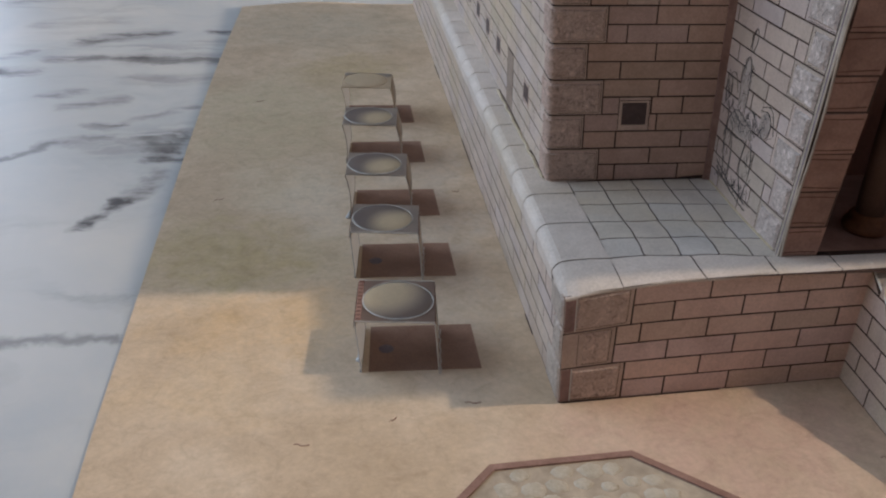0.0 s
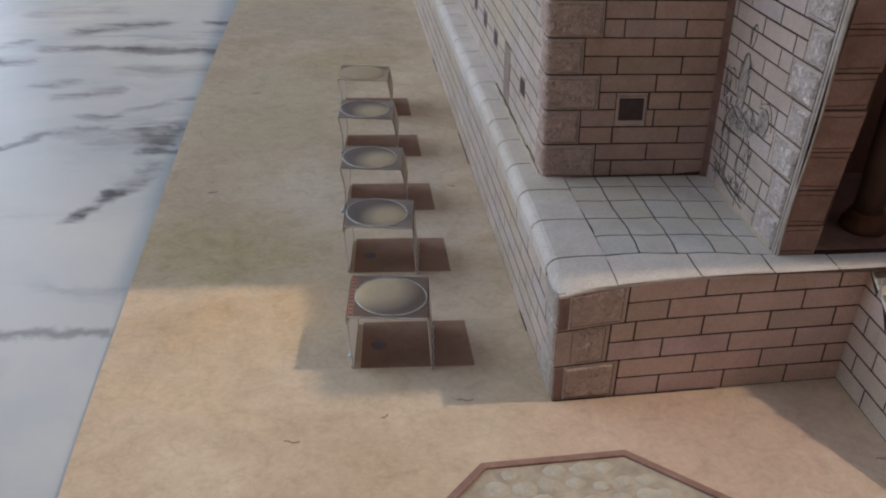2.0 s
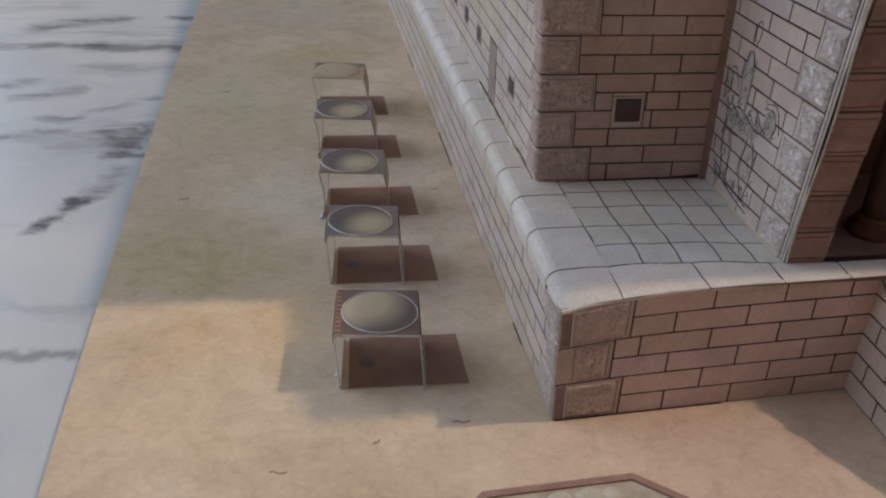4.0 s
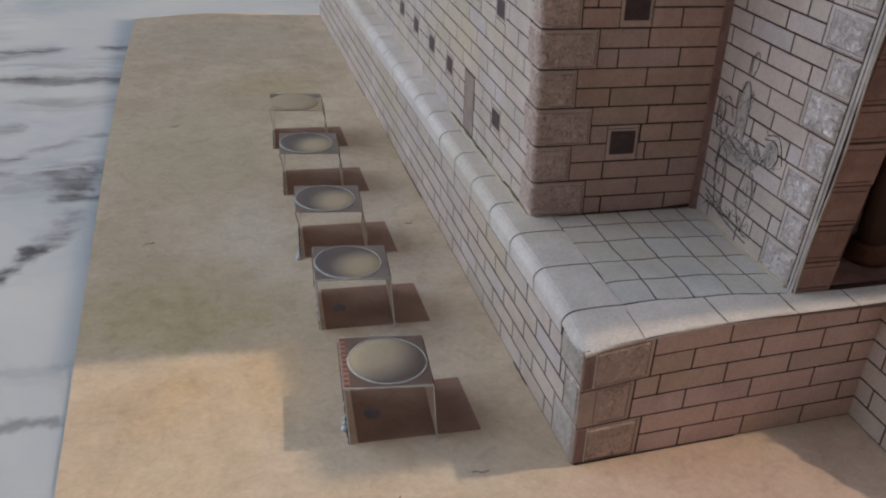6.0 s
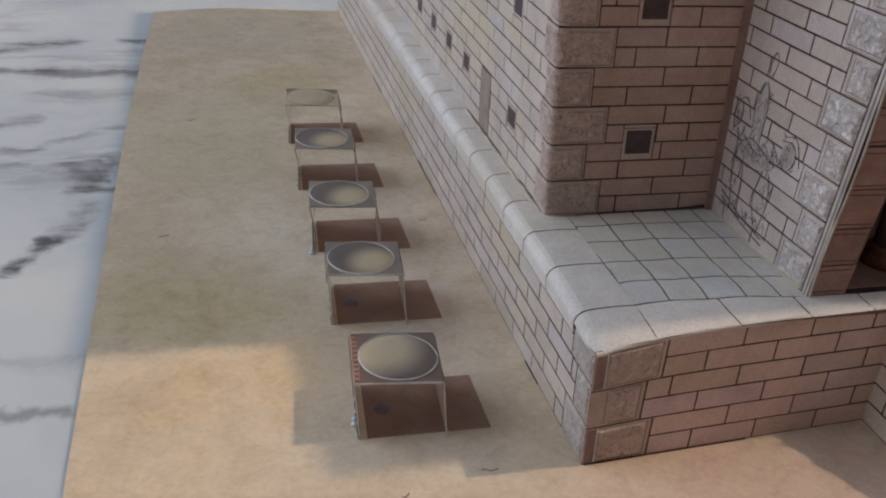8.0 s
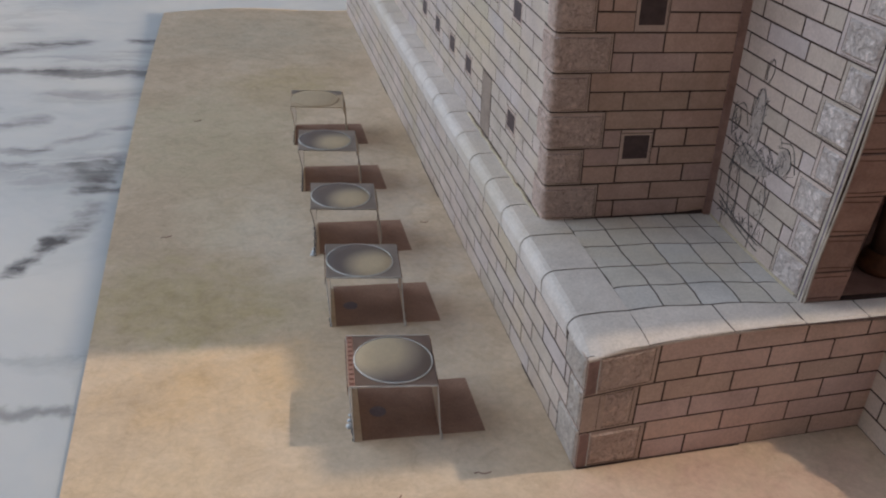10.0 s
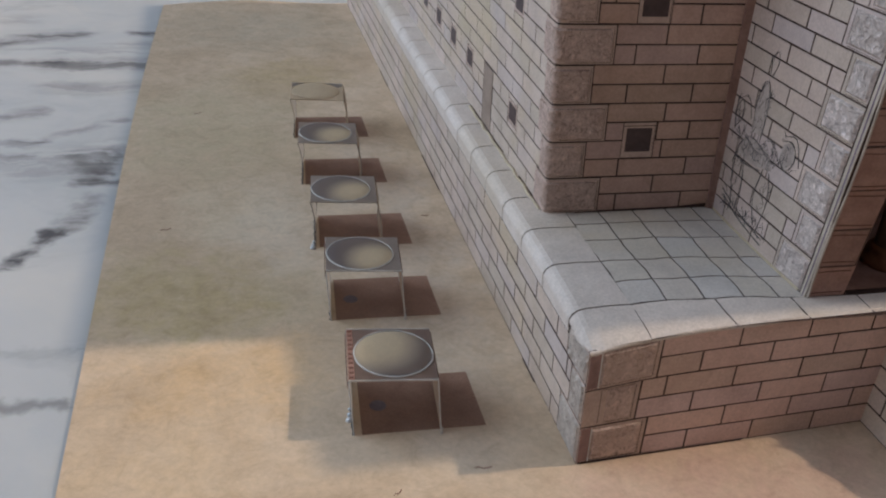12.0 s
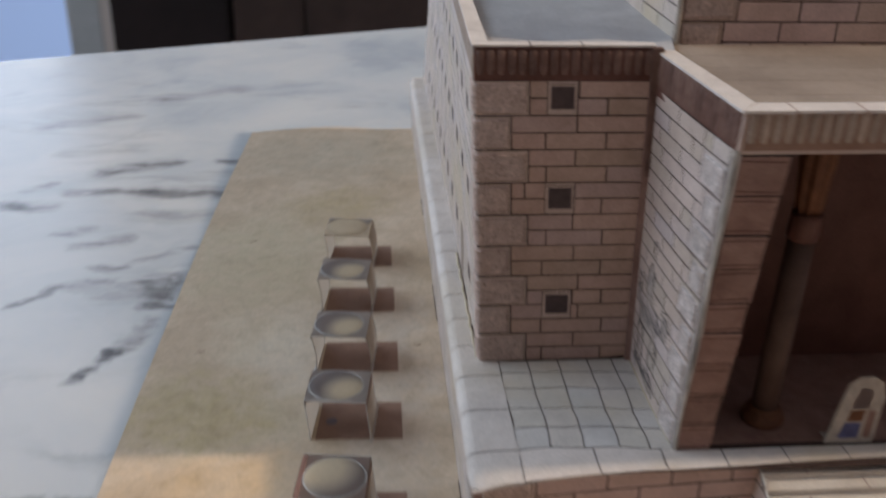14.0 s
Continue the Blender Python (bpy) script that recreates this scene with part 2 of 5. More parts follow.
def plain(name, col, rough=0.5, spec=0.4, scale=30, amount=0.15, metal=0.0):
    m, nt, b = shader(name, rough, spec)
    b.inputs["Metallic"].default_value = metal
    n = noise_node(nt, scale, 5, 0.6, 0.3, where(nt))
    r = ramp(nt, [(0.3, tuple(c * (1 - amount) for c in col)), (0.7, tuple(min(1, c * (1 + amount)) for c in col))])
    nt.links.new(n.outputs[0], r.inputs[0])
    nt.links.new(r.outputs[0], b.inputs["Base Color"])
    return m


# Pieces of the print run from tan through pink to a greyish lilac.
TINTS = [(0.0, (0.90, 0.90, 0.86)), (0.35, (1.02, 0.99, 0.96)), (0.7, (1.04, 1.0, 1.0)), (1.0, (0.98, 0.99, 1.06))]
# Ink of the joints; also colours the strips that stand for shade.
M_INK_SHADE = plain("ink_joint_and_shade", (0.056, 0.033, 0.027), 0.7, 0.2, 900, 0.4)
M_BRICK = paper("brick_card", (0.53, 0.375, 0.32), (0.68, 0.50, 0.435), 120, 2600, 0.07, tint=TINTS)
# The brick card again, darkened for the dimmer light on the hall front.
M_BRICK_SHADED = paper("shaded_brick_card", (0.405, 0.272, 0.216), (0.525, 0.366, 0.30), 120, 2600, 0.07, tint=TINTS)
# Left-facing bricks: the same print, cooler to carry the bluish window light.
M_BRICK_WINDOWLIT = paper("windowlit_brick_card", (0.465, 0.38, 0.325), (0.605, 0.505, 0.44), 120, 2600, 0.07, mottle=(0.55, 0.445, 0.335), tint=TINTS)
M_PORCH = paper("windowlit_porch_card", (0.455, 0.362, 0.315), (0.60, 0.49, 0.43), 120, 2600, 0.07, 0.5, mottle=(0.56, 0.465, 0.375), tint=TINTS)
# Bosses of the left faces, their colour toned by the window light too.
M_BOSS_WINDOWLIT = rough_stone("windowlit_bossed_card", (0.58, 0.49, 0.44), (0.74, 0.63, 0.58))
M_BOSS_SIDE = rough_stone("windowlit_side_boss_card", (0.47, 0.40, 0.345), (0.63, 0.545, 0.475), 1.2)
M_QUOIN = paper("quoin_border_card", (0.45, 0.325, 0.27), (0.57, 0.425, 0.355), 150, 2600, 0.05)
M_BOSS = rough_stone("bossed_stone_card", (0.54, 0.39, 0.32), (0.67, 0.50, 0.42), 1.25)
M_TILE = paper("paving_card", (0.50, 0.455, 0.42), (0.66, 0.60, 0.55), 100, 2600, 0.06, mottle=(0.56, 0.485, 0.40), tint=[(0.0, (0.95, 0.93, 0.88)), (0.5, (1.03, 1.0, 0.97)), (1.0, (0.93, 0.97, 1.03))])
M_COPING = paper("coping_card", (0.57, 0.49, 0.44), (0.72, 0.63, 0.57), 90, 2600, 0.04, mottle=(0.60, 0.505, 0.415))
M_MAT = parchment()
M_CARD_EDGE = plain("white_card_edge", (0.72, 0.69, 0.64), 0.7, 0.2, 500, 0.12)
M_BROWN = paper("brown_print", (0.235, 0.13, 0.092), (0.32, 0.19, 0.138), 160, 2600, 0.06, 0.55, 0.2)
# Dark print of bands and lines; inside the porch it also carries shade.
M_DARK = paper("dark_brown_print_and_shade", (0.100, 0.038, 0.027), (0.155, 0.064, 0.047), 120, 2200, 0.06, 0.5, 0.2)
M_PILASTER = paper("brown_pilaster_print", (0.22, 0.12, 0.095), (0.34, 0.205, 0.165), 220, 2600, 0.10)
M_CORNICE = paper("red_brown_cornice_print", (0.115, 0.058, 0.045), (0.22, 0.13, 0.102), 260, 2600, 0.14)
M_CORNICE_LIGHT = paper("stone_cornice_print", (0.31, 0.225, 0.175), (0.44, 0.335, 0.27), 260, 2600, 0.12)
M_WINDOW = plain("dark_window_print", (0.075, 0.048, 0.045), 0.6, 0.3, 500, 0.3)
M_ROOF = paper("grey_roof_print", (0.40, 0.37, 0.365), (0.53, 0.50, 0.485), 70, 2000, 0.0, mottle=(0.33, 0.30, 0.30))
M_ROOF_TAN = paper("planked_roof_print", (0.255, 0.195, 0.155), (0.36, 0.285, 0.23), 60, 2000, 0.05)
M_STEP = paper("step_card", (0.61, 0.53, 0.455), (0.75, 0.67, 0.59), 90, 2600, 0.05)
# Column colours, darkened to sink into the shade of the porch.
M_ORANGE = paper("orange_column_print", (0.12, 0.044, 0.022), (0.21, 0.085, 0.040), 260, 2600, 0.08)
M_SHAFT = paper("shaded_shaft_print", (0.075, 0.040, 0.029), (0.14, 0.080, 0.060), 140, 2600, 0.0)
M_SKETCH = plain("grey_ink_line", (0.085, 0.075, 0.075), 0.7, 0.2, 900, 0.4)
M_WASH = paper("grey_ink_wash", (0.37, 0.30, 0.265), (0.52, 0.43, 0.38), 400, 1500, 0.1)
M_PEBBLE = paper("pebble_print", (0.41, 0.345, 0.265), (0.54, 0.475, 0.39), 330, 2600, 0.0)
M_GROUT = plain("pebble_grout", (0.40, 0.325, 0.25), 0.8, 0.2, 300, 0.25)
M_CREAM = plain("cream_card_edge", (0.43, 0.36, 0.30), 0.7, 0.2, 300, 0.25)
M_FOLD = plain("brown_fold_print", (0.27, 0.165, 0.145), 0.6, 0.25, 500, 0.25)
M_DOOR = paper("grey_brown_door_print", (0.23, 0.165, 0.13), (0.33, 0.25, 0.20), 200, 2200, 0.0)
M_PLUM = plain("plum_print_line", (0.15, 0.11, 0.17), 0.7, 0.2, 500, 0.3)
M_STAIN = paper("yellowed_glue", (0.42, 0.34, 0.24), (0.54, 0.44, 0.32), 250, 2000, 0.0)
M_RIM = plain("pale_rim_line", (0.52, 0.49, 0.46), 0.7, 0.2, 500, 0.2)
M_BLUE = plain("blue_print", (0.10, 0.10, 0.20), 0.6, 0.3, 600, 0.3)
M_MARBLE = marble()
M_FLOOR = plain("room_floor_tile", (0.24, 0.21, 0.185), 0.35, 0.4, 4, 0.12)
M_WALL = plain("room_wall_paint", (0.55, 0.455, 0.40), 0.8, 0.2, 3, 0.05)
M_CEIL = plain("room_ceiling_paint", (0.80, 0.79, 0.77), 0.85, 0.2, 3, 0.04)
M_BLACKWOOD = plain("black_brown_wood", (0.016, 0.009, 0.009), 0.4, 0.4, 12, 0.35)
M_BROWNWOOD = plain("dark_brown_wood", (0.060, 0.035, 0.028), 0.4, 0.4, 12, 0.3)
M_FRAME = plain("grey_aluminium", (0.42, 0.41, 0.40), 0.35, 0.5, 20, 0.08)
M_HAZE, _nt, _b = shader("pale_blue_daylight", 0.9, 0.0)
_b.inputs["Base Color"].default_value = (0.3, 0.4, 0.6, 1)
_b.inputs["Emission Color"].default_value, _b.inputs["Emission Strength"].default_value = (0.21, 0.28, 0.45, 1), 1.0
M_TABLELEG = plain("painted_table_base", (0.30, 0.28, 0.26), 0.5, 0.4, 10, 0.1)


def dome_print(name, flip):
    """A painted dome on card: olive crown that falls off to a slate-blue side."""
    m, nt, b = shader(name, 0.6, 0.25)
    tc = nt.nodes.new("ShaderNodeTexCoord")
    mp = nt.nodes.new("ShaderNodeMapping")
    mp.inputs["Location"].default_value = (-0.0026 * flip, 0.0020 * flip, 0)
    nt.links.new(tc.outputs["Object"], mp.inputs[0])
    ln = nt.nodes.new("ShaderNodeVectorMath")
    ln.operation = "LENGTH"
    nt.links.new(mp.outputs[0], ln.inputs[0])
    sc = nt.nodes.new("ShaderNodeMath")
    sc.operation = "MULTIPLY"
    sc.inputs[1].default_value = 122 if flip < 0 else 155
    nt.links.new(ln.outputs["Value"], sc.inputs[0])
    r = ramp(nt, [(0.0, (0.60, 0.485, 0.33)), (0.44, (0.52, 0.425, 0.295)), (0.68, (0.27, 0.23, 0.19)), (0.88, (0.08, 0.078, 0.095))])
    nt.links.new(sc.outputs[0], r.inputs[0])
    fine = noise_node(nt, 1500, 3, 0.7, 0, tc.outputs["Object"])
    g = ramp(nt, [(0.25, (0.85, 0.85, 0.85)), (0.75, (1.1, 1.1, 1.1))])
    nt.links.new(fine.outputs[0], g.inputs[0])
    out = mix(nt, r.outputs[0], g.outputs[0], 0.8, "MULTIPLY")
    nt.links.new(out, b.inputs["Base Color"])
    see_through(nt, b, 0.32)
    return m


M_MAT_PLAIN = paper("parchment_wall", (0.44, 0.35, 0.27), (0.56, 0.455, 0.355), 120, 1800, 0.05, thin=0.7, passed=(0.52, 0.41, 0.32))
M_PALE_TOP = paper("parchment_top", (0.50, 0.39, 0.275), (0.64, 0.51, 0.375), 120, 1800, 0.05, thin=0.35)
M_DOME_PALE = paper("parchment_dome", (0.48, 0.385, 0.265), (0.60, 0.49, 0.35), 160, 1800, 0.05, thin=0.35)
M_DOME_A, M_DOME_B = dome_print("olive_dome_print", 1), dome_print("olive_dome_print_turned", -1)
M_SLATE = paper("slate_corner_print", (0.20, 0.165, 0.155), (0.34, 0.29, 0.265), 260, 2200, 0.05, thin=0.35)
M_EDGE_GREY = plain("grey_cut_edge", (0.27, 0.22, 0.19), 0.7, 0.2, 500, 0.25)
M_SMUDGE = paper("blue_grey_smudge", (0.13, 0.105, 0.125), (0.19, 0.15, 0.165), 500, 2200, 0.0)
M_GLUE = plain("dried_white_glue", (0.52, 0.53, 0.55), 0.3, 0.4, 600, 0.15)
M_CORNER = paper("plum_corner_print", (0.13, 0.095, 0.085), (0.26, 0.18, 0.165), 260, 2600, 0.05, thin=0.4)


# ---------------------------------------------------------------- building helpers (centimetres)
BASE = {}


def thing(name, at, label, category, group="", kind=""):
    ob = new(name)
    ob.location = Vector(at) * CM
    ob.empty_display_size = 0.01
    BASE[ob.name] = Vector(at)
    return tagged(ob, label, category, group, kind)


def part(name, bm, material, parent=None, label="", smooth=False):
    """One mesh object from a bmesh in centimetres, in place, under its thing or part."""
    base = BASE[parent.name] if parent else Vector((0, 0, 0))
    me = bpy.data.meshes.new(name)
    bmesh.ops.transform(bm, matrix=Matrix.Scale(CM, 4) @ Matrix.Translation(-base), verts=bm.verts)
    bmesh.ops.recalc_face_normals(bm, faces=bm.faces)
    bm.to_mesh(me)
    bm.free()
    if smooth:
        me.polygons.foreach_set("use_smooth", [True] * len(me.polygons))
    me.materials.append(material)
    ob = new(name, me)
    BASE[ob.name] = base
    ob.parent = parent
    return tagged(ob, label)


def hexa(bm, lo, hi):
    """A block between two quads of four corners each."""
    a = [bm.verts.new(v) for v in lo]
    b = [bm.verts.new(v) for v in hi]
    bm.faces.new(a[::-1])
    bm.faces.new(b)
    for i in range(4):
        bm.faces.new((a[i], a[(i + 1) % 4], b[(i + 1) % 4], b[i]))
    return bm


def box(x0, y0, z0, x1, y1, z1, bm=None, bev=0.0):
    bm = bm or bmesh.new()
    hexa(bm, [(x0, y0, z0), (x1, y0, z0), (x1, y1, z0), (x0, y1, z0)], [(x0, y0, z1), (x1, y0, z1), (x1, y1, z1), (x0, y1, z1)])
    if bev:
        bmesh.ops.bevel(bm, geom=list(bm.edges), offset=bev, segments=2, profile=0.6, affect="EDGES")
    return bm


class Face:
    """A wall face, maybe skewed or bowed: u runs along it and v up it, in centimetres; off lies proud of it."""

    def __init__(self, a, b, c, d, bow=0.0):
        self.a, self.b, self.c, self.d = (Vector(p) for p in (a, b, c, d))   # bottom left, bottom right, top right, top left
        self.w, self.h, self.bow = (self.b - self.a).length, (self.d - self.a).length, bow
        self.n = (self.b - self.a).cross(self.d - self.a).normalized()

    def at(self, u, v, off=0.0):
        s, t = u / self.w, v / self.h
        p = self.a * (1 - s) * (1 - t) + self.b * s * (1 - t) + self.c * s * t + self.d * (1 - s) * t
        return p + self.n * (off + self.bow * 4 * s * (1 - s))

    def plate(self, u0, u1, v0, v1, thick, sink=0.0, bm=None, chamfer=0.002):
        bm = bm or bmesh.new()
        c = min(chamfer, (u1 - u0) * 0.2, (v1 - v0) * 0.2)
        lo = [self.at(u, v, sink) for u, v in ((u0, v0), (u1, v0), (u1, v1), (u0, v1))]
        hi = [self.at(u, v, sink + thick) for u, v in ((u0 + c, v0 + c), (u1 - c, v0 + c), (u1 - c, v1 - c), (u0 + c, v1 - c))]
        return hexa(bm, lo, hi)

    def slab(self, thick, nu=1, nv=1):
        """The body of the wall behind its face, in cells where the face is twisted."""
        bm = bmesh.new()
        for i in range(nu):
            for j in range(nv):
                a, b, c, d = self.w * i / nu, self.w * (i + 1) / nu, self.h * j / nv, self.h * (j + 1) / nv
                q = ((a, c), (b, c), (b, d), (a, d))
                hexa(bm, [self.at(u, v, -thick) for u, v in q], [self.at(u, v) for u, v in q])
        bmesh.ops.remove_doubles(bm, verts=bm.verts, dist=0.0005)
        return bm


class DroopFace(Face):
    """A front whose top follows the drooping edge of the podium."""

    def at(self, u, v, off=0.0):
        p = super().at(u, 0.0, off)
        p.z = v / self.h * (pod_top(p.x, 0) - 0.004)
        p.x -= 0.037 * p.z * max(0.0, 1 - u / 0.7)
        return p


JOINT, PROUD = 0.0125, 0.0035


def brick(face, u0, u1, v0, v1, parent, material=None, name="brick", wide=1.0):
    if u1 - u0 < 0.05 or v1 - v0 < 0.05:
        return None
    w = JOINT * wide * random.uniform(0.8, 1.25)
    return part(name, face.plate(u0 + w, u1 - w, v0 + w, v1 - w, PROUD), material or M_BRICK, parent)


def courses(face, parent, v0, v1, rows, length, shift, u0, u1, holes=(), left=None, right=None, material=None, marks=None):
    """Rows of bricks with staggered ends. holes: (u0, u1, v0, v1) kept free. left, right: free width by row for the corner stones."""
    step = (v1 - v0) / rows
    for r in range(rows):
        a, b = v0 + r * step, v0 + (r + 1) * step
        lo = u0 + (left(r) if left else 0.0)
        hi = u1 - (right(r) if right else 0.0)
        cuts = [lo]
        u = u0 + shift(r)
        if marks:
            cuts += [m for m in marks(r) if lo + 0.1 < m < hi - 0.1]
            u = hi
        while u < hi - 0.12:
            if u > lo + 0.12:
                cuts.append(u + random.uniform(-0.02, 0.02))
            u += length
        cuts.append(hi)
        for s, e in zip(cuts, cuts[1:]):
            spans = [(s, e)]
            for h0, h1, g0, g1 in holes:
                if g0 < b - 0.08 and g1 > a + 0.08:
                    nxt = []
                    for x, y in spans:
                        if h1 <= x or h0 >= y:
                            nxt.append((x, y))
                        else:
                            nxt += [(x, h0), (h1, y)]
                    spans = nxt
            for x, y in spans:
                brick(face, x, y, a, b, parent, material)
        for h0, h1, g0, g1 in holes:
            if a + 0.05 < g0 < b - 0.08:
                brick(face, h0, h1, a, g0, parent, material)
            if a + 0.08 < g1 < b - 0.05:
                brick(face, h0, h1, g1, b, parent, material)


def quoins(face, parent, v0, step, count, wide, narrow, u_edge, sign, half=0.0, border=None, boss=None):
    """Corner stones, long and short by turns: a bordered block with a rough boss on it."""
    if half:
        w = wide if count % 2 == 0 else narrow
        a, b = (u_edge, u_edge + w) if sign > 0 else (u_edge - w, u_edge)
        part("quoin", face.plate(a + 0.004, b - JOINT, v0 + count * step + JOINT, v0 + count * step + half - JOINT, PROUD), border or M_QUOIN, parent)
    for k in range(count):
        w = wide if k % 2 == 0 else narrow
        a, b = (u_edge, u_edge + w) if sign > 0 else (u_edge - w, u_edge)
        part("quoin", face.plate(a + 0.004, b - JOINT, v0 + k * step + JOINT, v0 + (k + 1) * step - JOINT, PROUD), border or M_QUOIN, parent)
        m = 0.055
        lo, hi = (a + 0.012, b - m - 0.03) if sign > 0 else (a + m + 0.03, b - 0.012)
        part("quoin_boss", face.plate(lo, hi, v0 + k * step + m, v0 + (k + 1) * step - m, 0.04, PROUD, chamfer=0.034), boss or M_BOSS, parent)
        line = bmesh.new()
        edge = hi + 0.016 if sign > 0 else lo - 0.022
        face.plate(edge, edge + 0.007, v0 + k * step + m * 0.9, v0 + (k + 1) * step - m * 0.9, 0.002, PROUD, line)
        face.plate(lo, hi, v0 + k * step + m * 0.45, v0 + k * step + m * 0.45 + 0.007, 0.002, PROUD, line)
        part("quoin_line", line, M_INK_SHADE, parent)


def corner_stone(front, side, v0, v1, wf, ws, border, boss, parent):
    """A stone of the print folded round a corner: a thin border sheet and a rough swelling boss, both rounded at the fold."""
    r = 0.07

    def line(v, lo, hi, off):
        out = []
        for k in range(5):
            out.append(side.at(side.w + lo + (-r - lo) * k / 4, v, off))
        p0, p2 = side.at(side.w - r, v, off), front.at(r, v, off)
        pc = front.at(0, v) + (front.n + side.n) * off
        for k in range(1, 6):
            t = k / 6
            out.append(p0 * (1 - t) ** 2 + pc * 2 * t * (1 - t) + p2 * t * t)
        out += [front.at(r + (hi - r) * k / 5, v, off) for k in range(6)]
        return out

    def sheet(name, m, rise, material):
        bm = bmesh.new()
        c = rise * 0.8
        rows = [line(v0 + m, -ws + m, wf - m, 0.018), line(v0 + m + c, -ws + m + c, wf - m - c, 0.018 + rise), line(v1 - m - c, -ws + m + c, wf - m - c, 0.018 + rise), line(v1 - m, -ws + m, wf - m, 0.018)]
        grid = [[bm.verts.new(p) for p in row] for row in rows]
        for p, q in zip(grid, grid[1:]):
            for k in range(len(p) - 1):
                bm.faces.new((p[k], p[k + 1], q[k + 1], q[k]))
        for e in (0, -1):
            bm.faces.new([row[e] for row in (grid if e else grid[::-1])])
        return part(name, bm, material, parent)

    sheet("quoin", JOINT, 0.004, border)
    sheet("quoin_boss", 0.055, 0.034, boss)
    edge = wf - 0.045
    lines = bmesh.new()
    front.plate(edge, edge + 0.007, v0 + 0.045, v1 - 0.045, 0.003, 0.022, lines)
    front.plate(0.14, edge, v0 + 0.032, v0 + 0.039, 0.003, 0.022, lines)
    part("quoin_line", lines, M_INK_SHADE, parent)


def window_print(face, parent, u0, u1, v0, v1, low=0.045, high=0.045):
    """A printed window: dark opening with a thin surround and sill line."""
    w = part("window", face.plate(u0 - 0.05, u1 + 0.05, v0 - low, v1 + high, PROUD), M_QUOIN, parent)
    if high > 0.05:
        part("lintel_line", face.plate(u0 - 0.05, u1 + 0.05, v1 + 0.03, v1 + 0.042, 0.002, PROUD), M_INK_SHADE, w)
        part("jamb_line", face.plate(u1 + 0.03, u1 + 0.038, v0 - low + 0.02, v1 + 0.02, 0.002, PROUD), M_INK_SHADE, w)
    part("pane", face.plate(u0, u1, v0, v1, 0.003, PROUD), M_WINDOW, w)
    return w


def tube(points, radius, bm=None, sides=6):
    bm = bm or bmesh.new()
    pts = [Vector(p) for p in points]
    prev = None
    for i, p in enumerate(pts):
        d = (pts[min(i + 1, len(pts) - 1)] - pts[max(i - 1, 0)]).normalized()
        s = d.orthogonal().normalized()
        t = d.cross(s)
        ring = [bm.verts.new(p + (s * math.cos(a) + t * math.sin(a)) * radius) for a in (2 * math.pi * k / sides for k in range(sides))]
        if prev:
            for k in range(sides):
                bm.faces.new((prev[k], prev[(k + 1) % sides], ring[(k + 1) % sides], ring[k]))
        prev = ring
    return bm


def lathe(profile, at, lean=(0, 0), sides=28, flute=0.0, flutes=0):
    """A turned body: profile of (radius, height) rows."""
    bm = bmesh.new()
    prev = None
    for r, z in profile:
        ring = []
        for k in range(sides):
            a = 2 * math.pi * k / sides
            q = r * (1 - flute * (0.5 + 0.5 * math.cos(flutes * a))) if flutes else r
            ring.append(bm.verts.new((at[0] + lean[0] * z + q * math.cos(a), at[1] + lean[1] * z + q * math.sin(a), at[2] + z)))
        if prev:
            for k in range(sides):
                bm.faces.new((prev[k], prev[(k + 1) % sides], ring[(k + 1) % sides], ring[k]))
        else:
            bm.faces.new(ring[::-1])
        prev = ring
    bm.faces.new(prev)
    return bm


def cornice(face, parent, v0, v1, u0, u1, pitch, material, name="cornice"):
    """A printed band of hanging rolls: a dark strip with a row of upright half-rounds and a bead below."""
    band = part(name, face.plate(u0, u1, v0, v1, 0.012), M_DARK if material is M_CORNICE else M_BROWN, parent)
    low = v0 + (v1 - v0) * 0.22
    n = int((u1 - u0) / pitch)
    for k in range(n):
        rolls = bmesh.new()
        a = u0 + (u1 - u0) * (k + 0.5) / n
        rows = []
        for v, g in ((low, 0.6), (low + 0.08, 0.95), (v1 - 0.05, 1.0), (v1 + 0.02, 0.95), (v1 + 0.055, 0.5)):
            rows.append([rolls.verts.new(face.at(a + pitch * 0.40 * math.cos(t) * g, v, 0.012 + 0.035 * g * math.sin(t))) for t in (math.pi * j / 5 for j in range(6))])
        for p, q in zip(rows, rows[1:]):
            for j in range(5):
                rolls.faces.new((p[j], p[j + 1], q[j + 1], q[j]))
        part("roll", rolls, material, band, smooth=True)
    return band


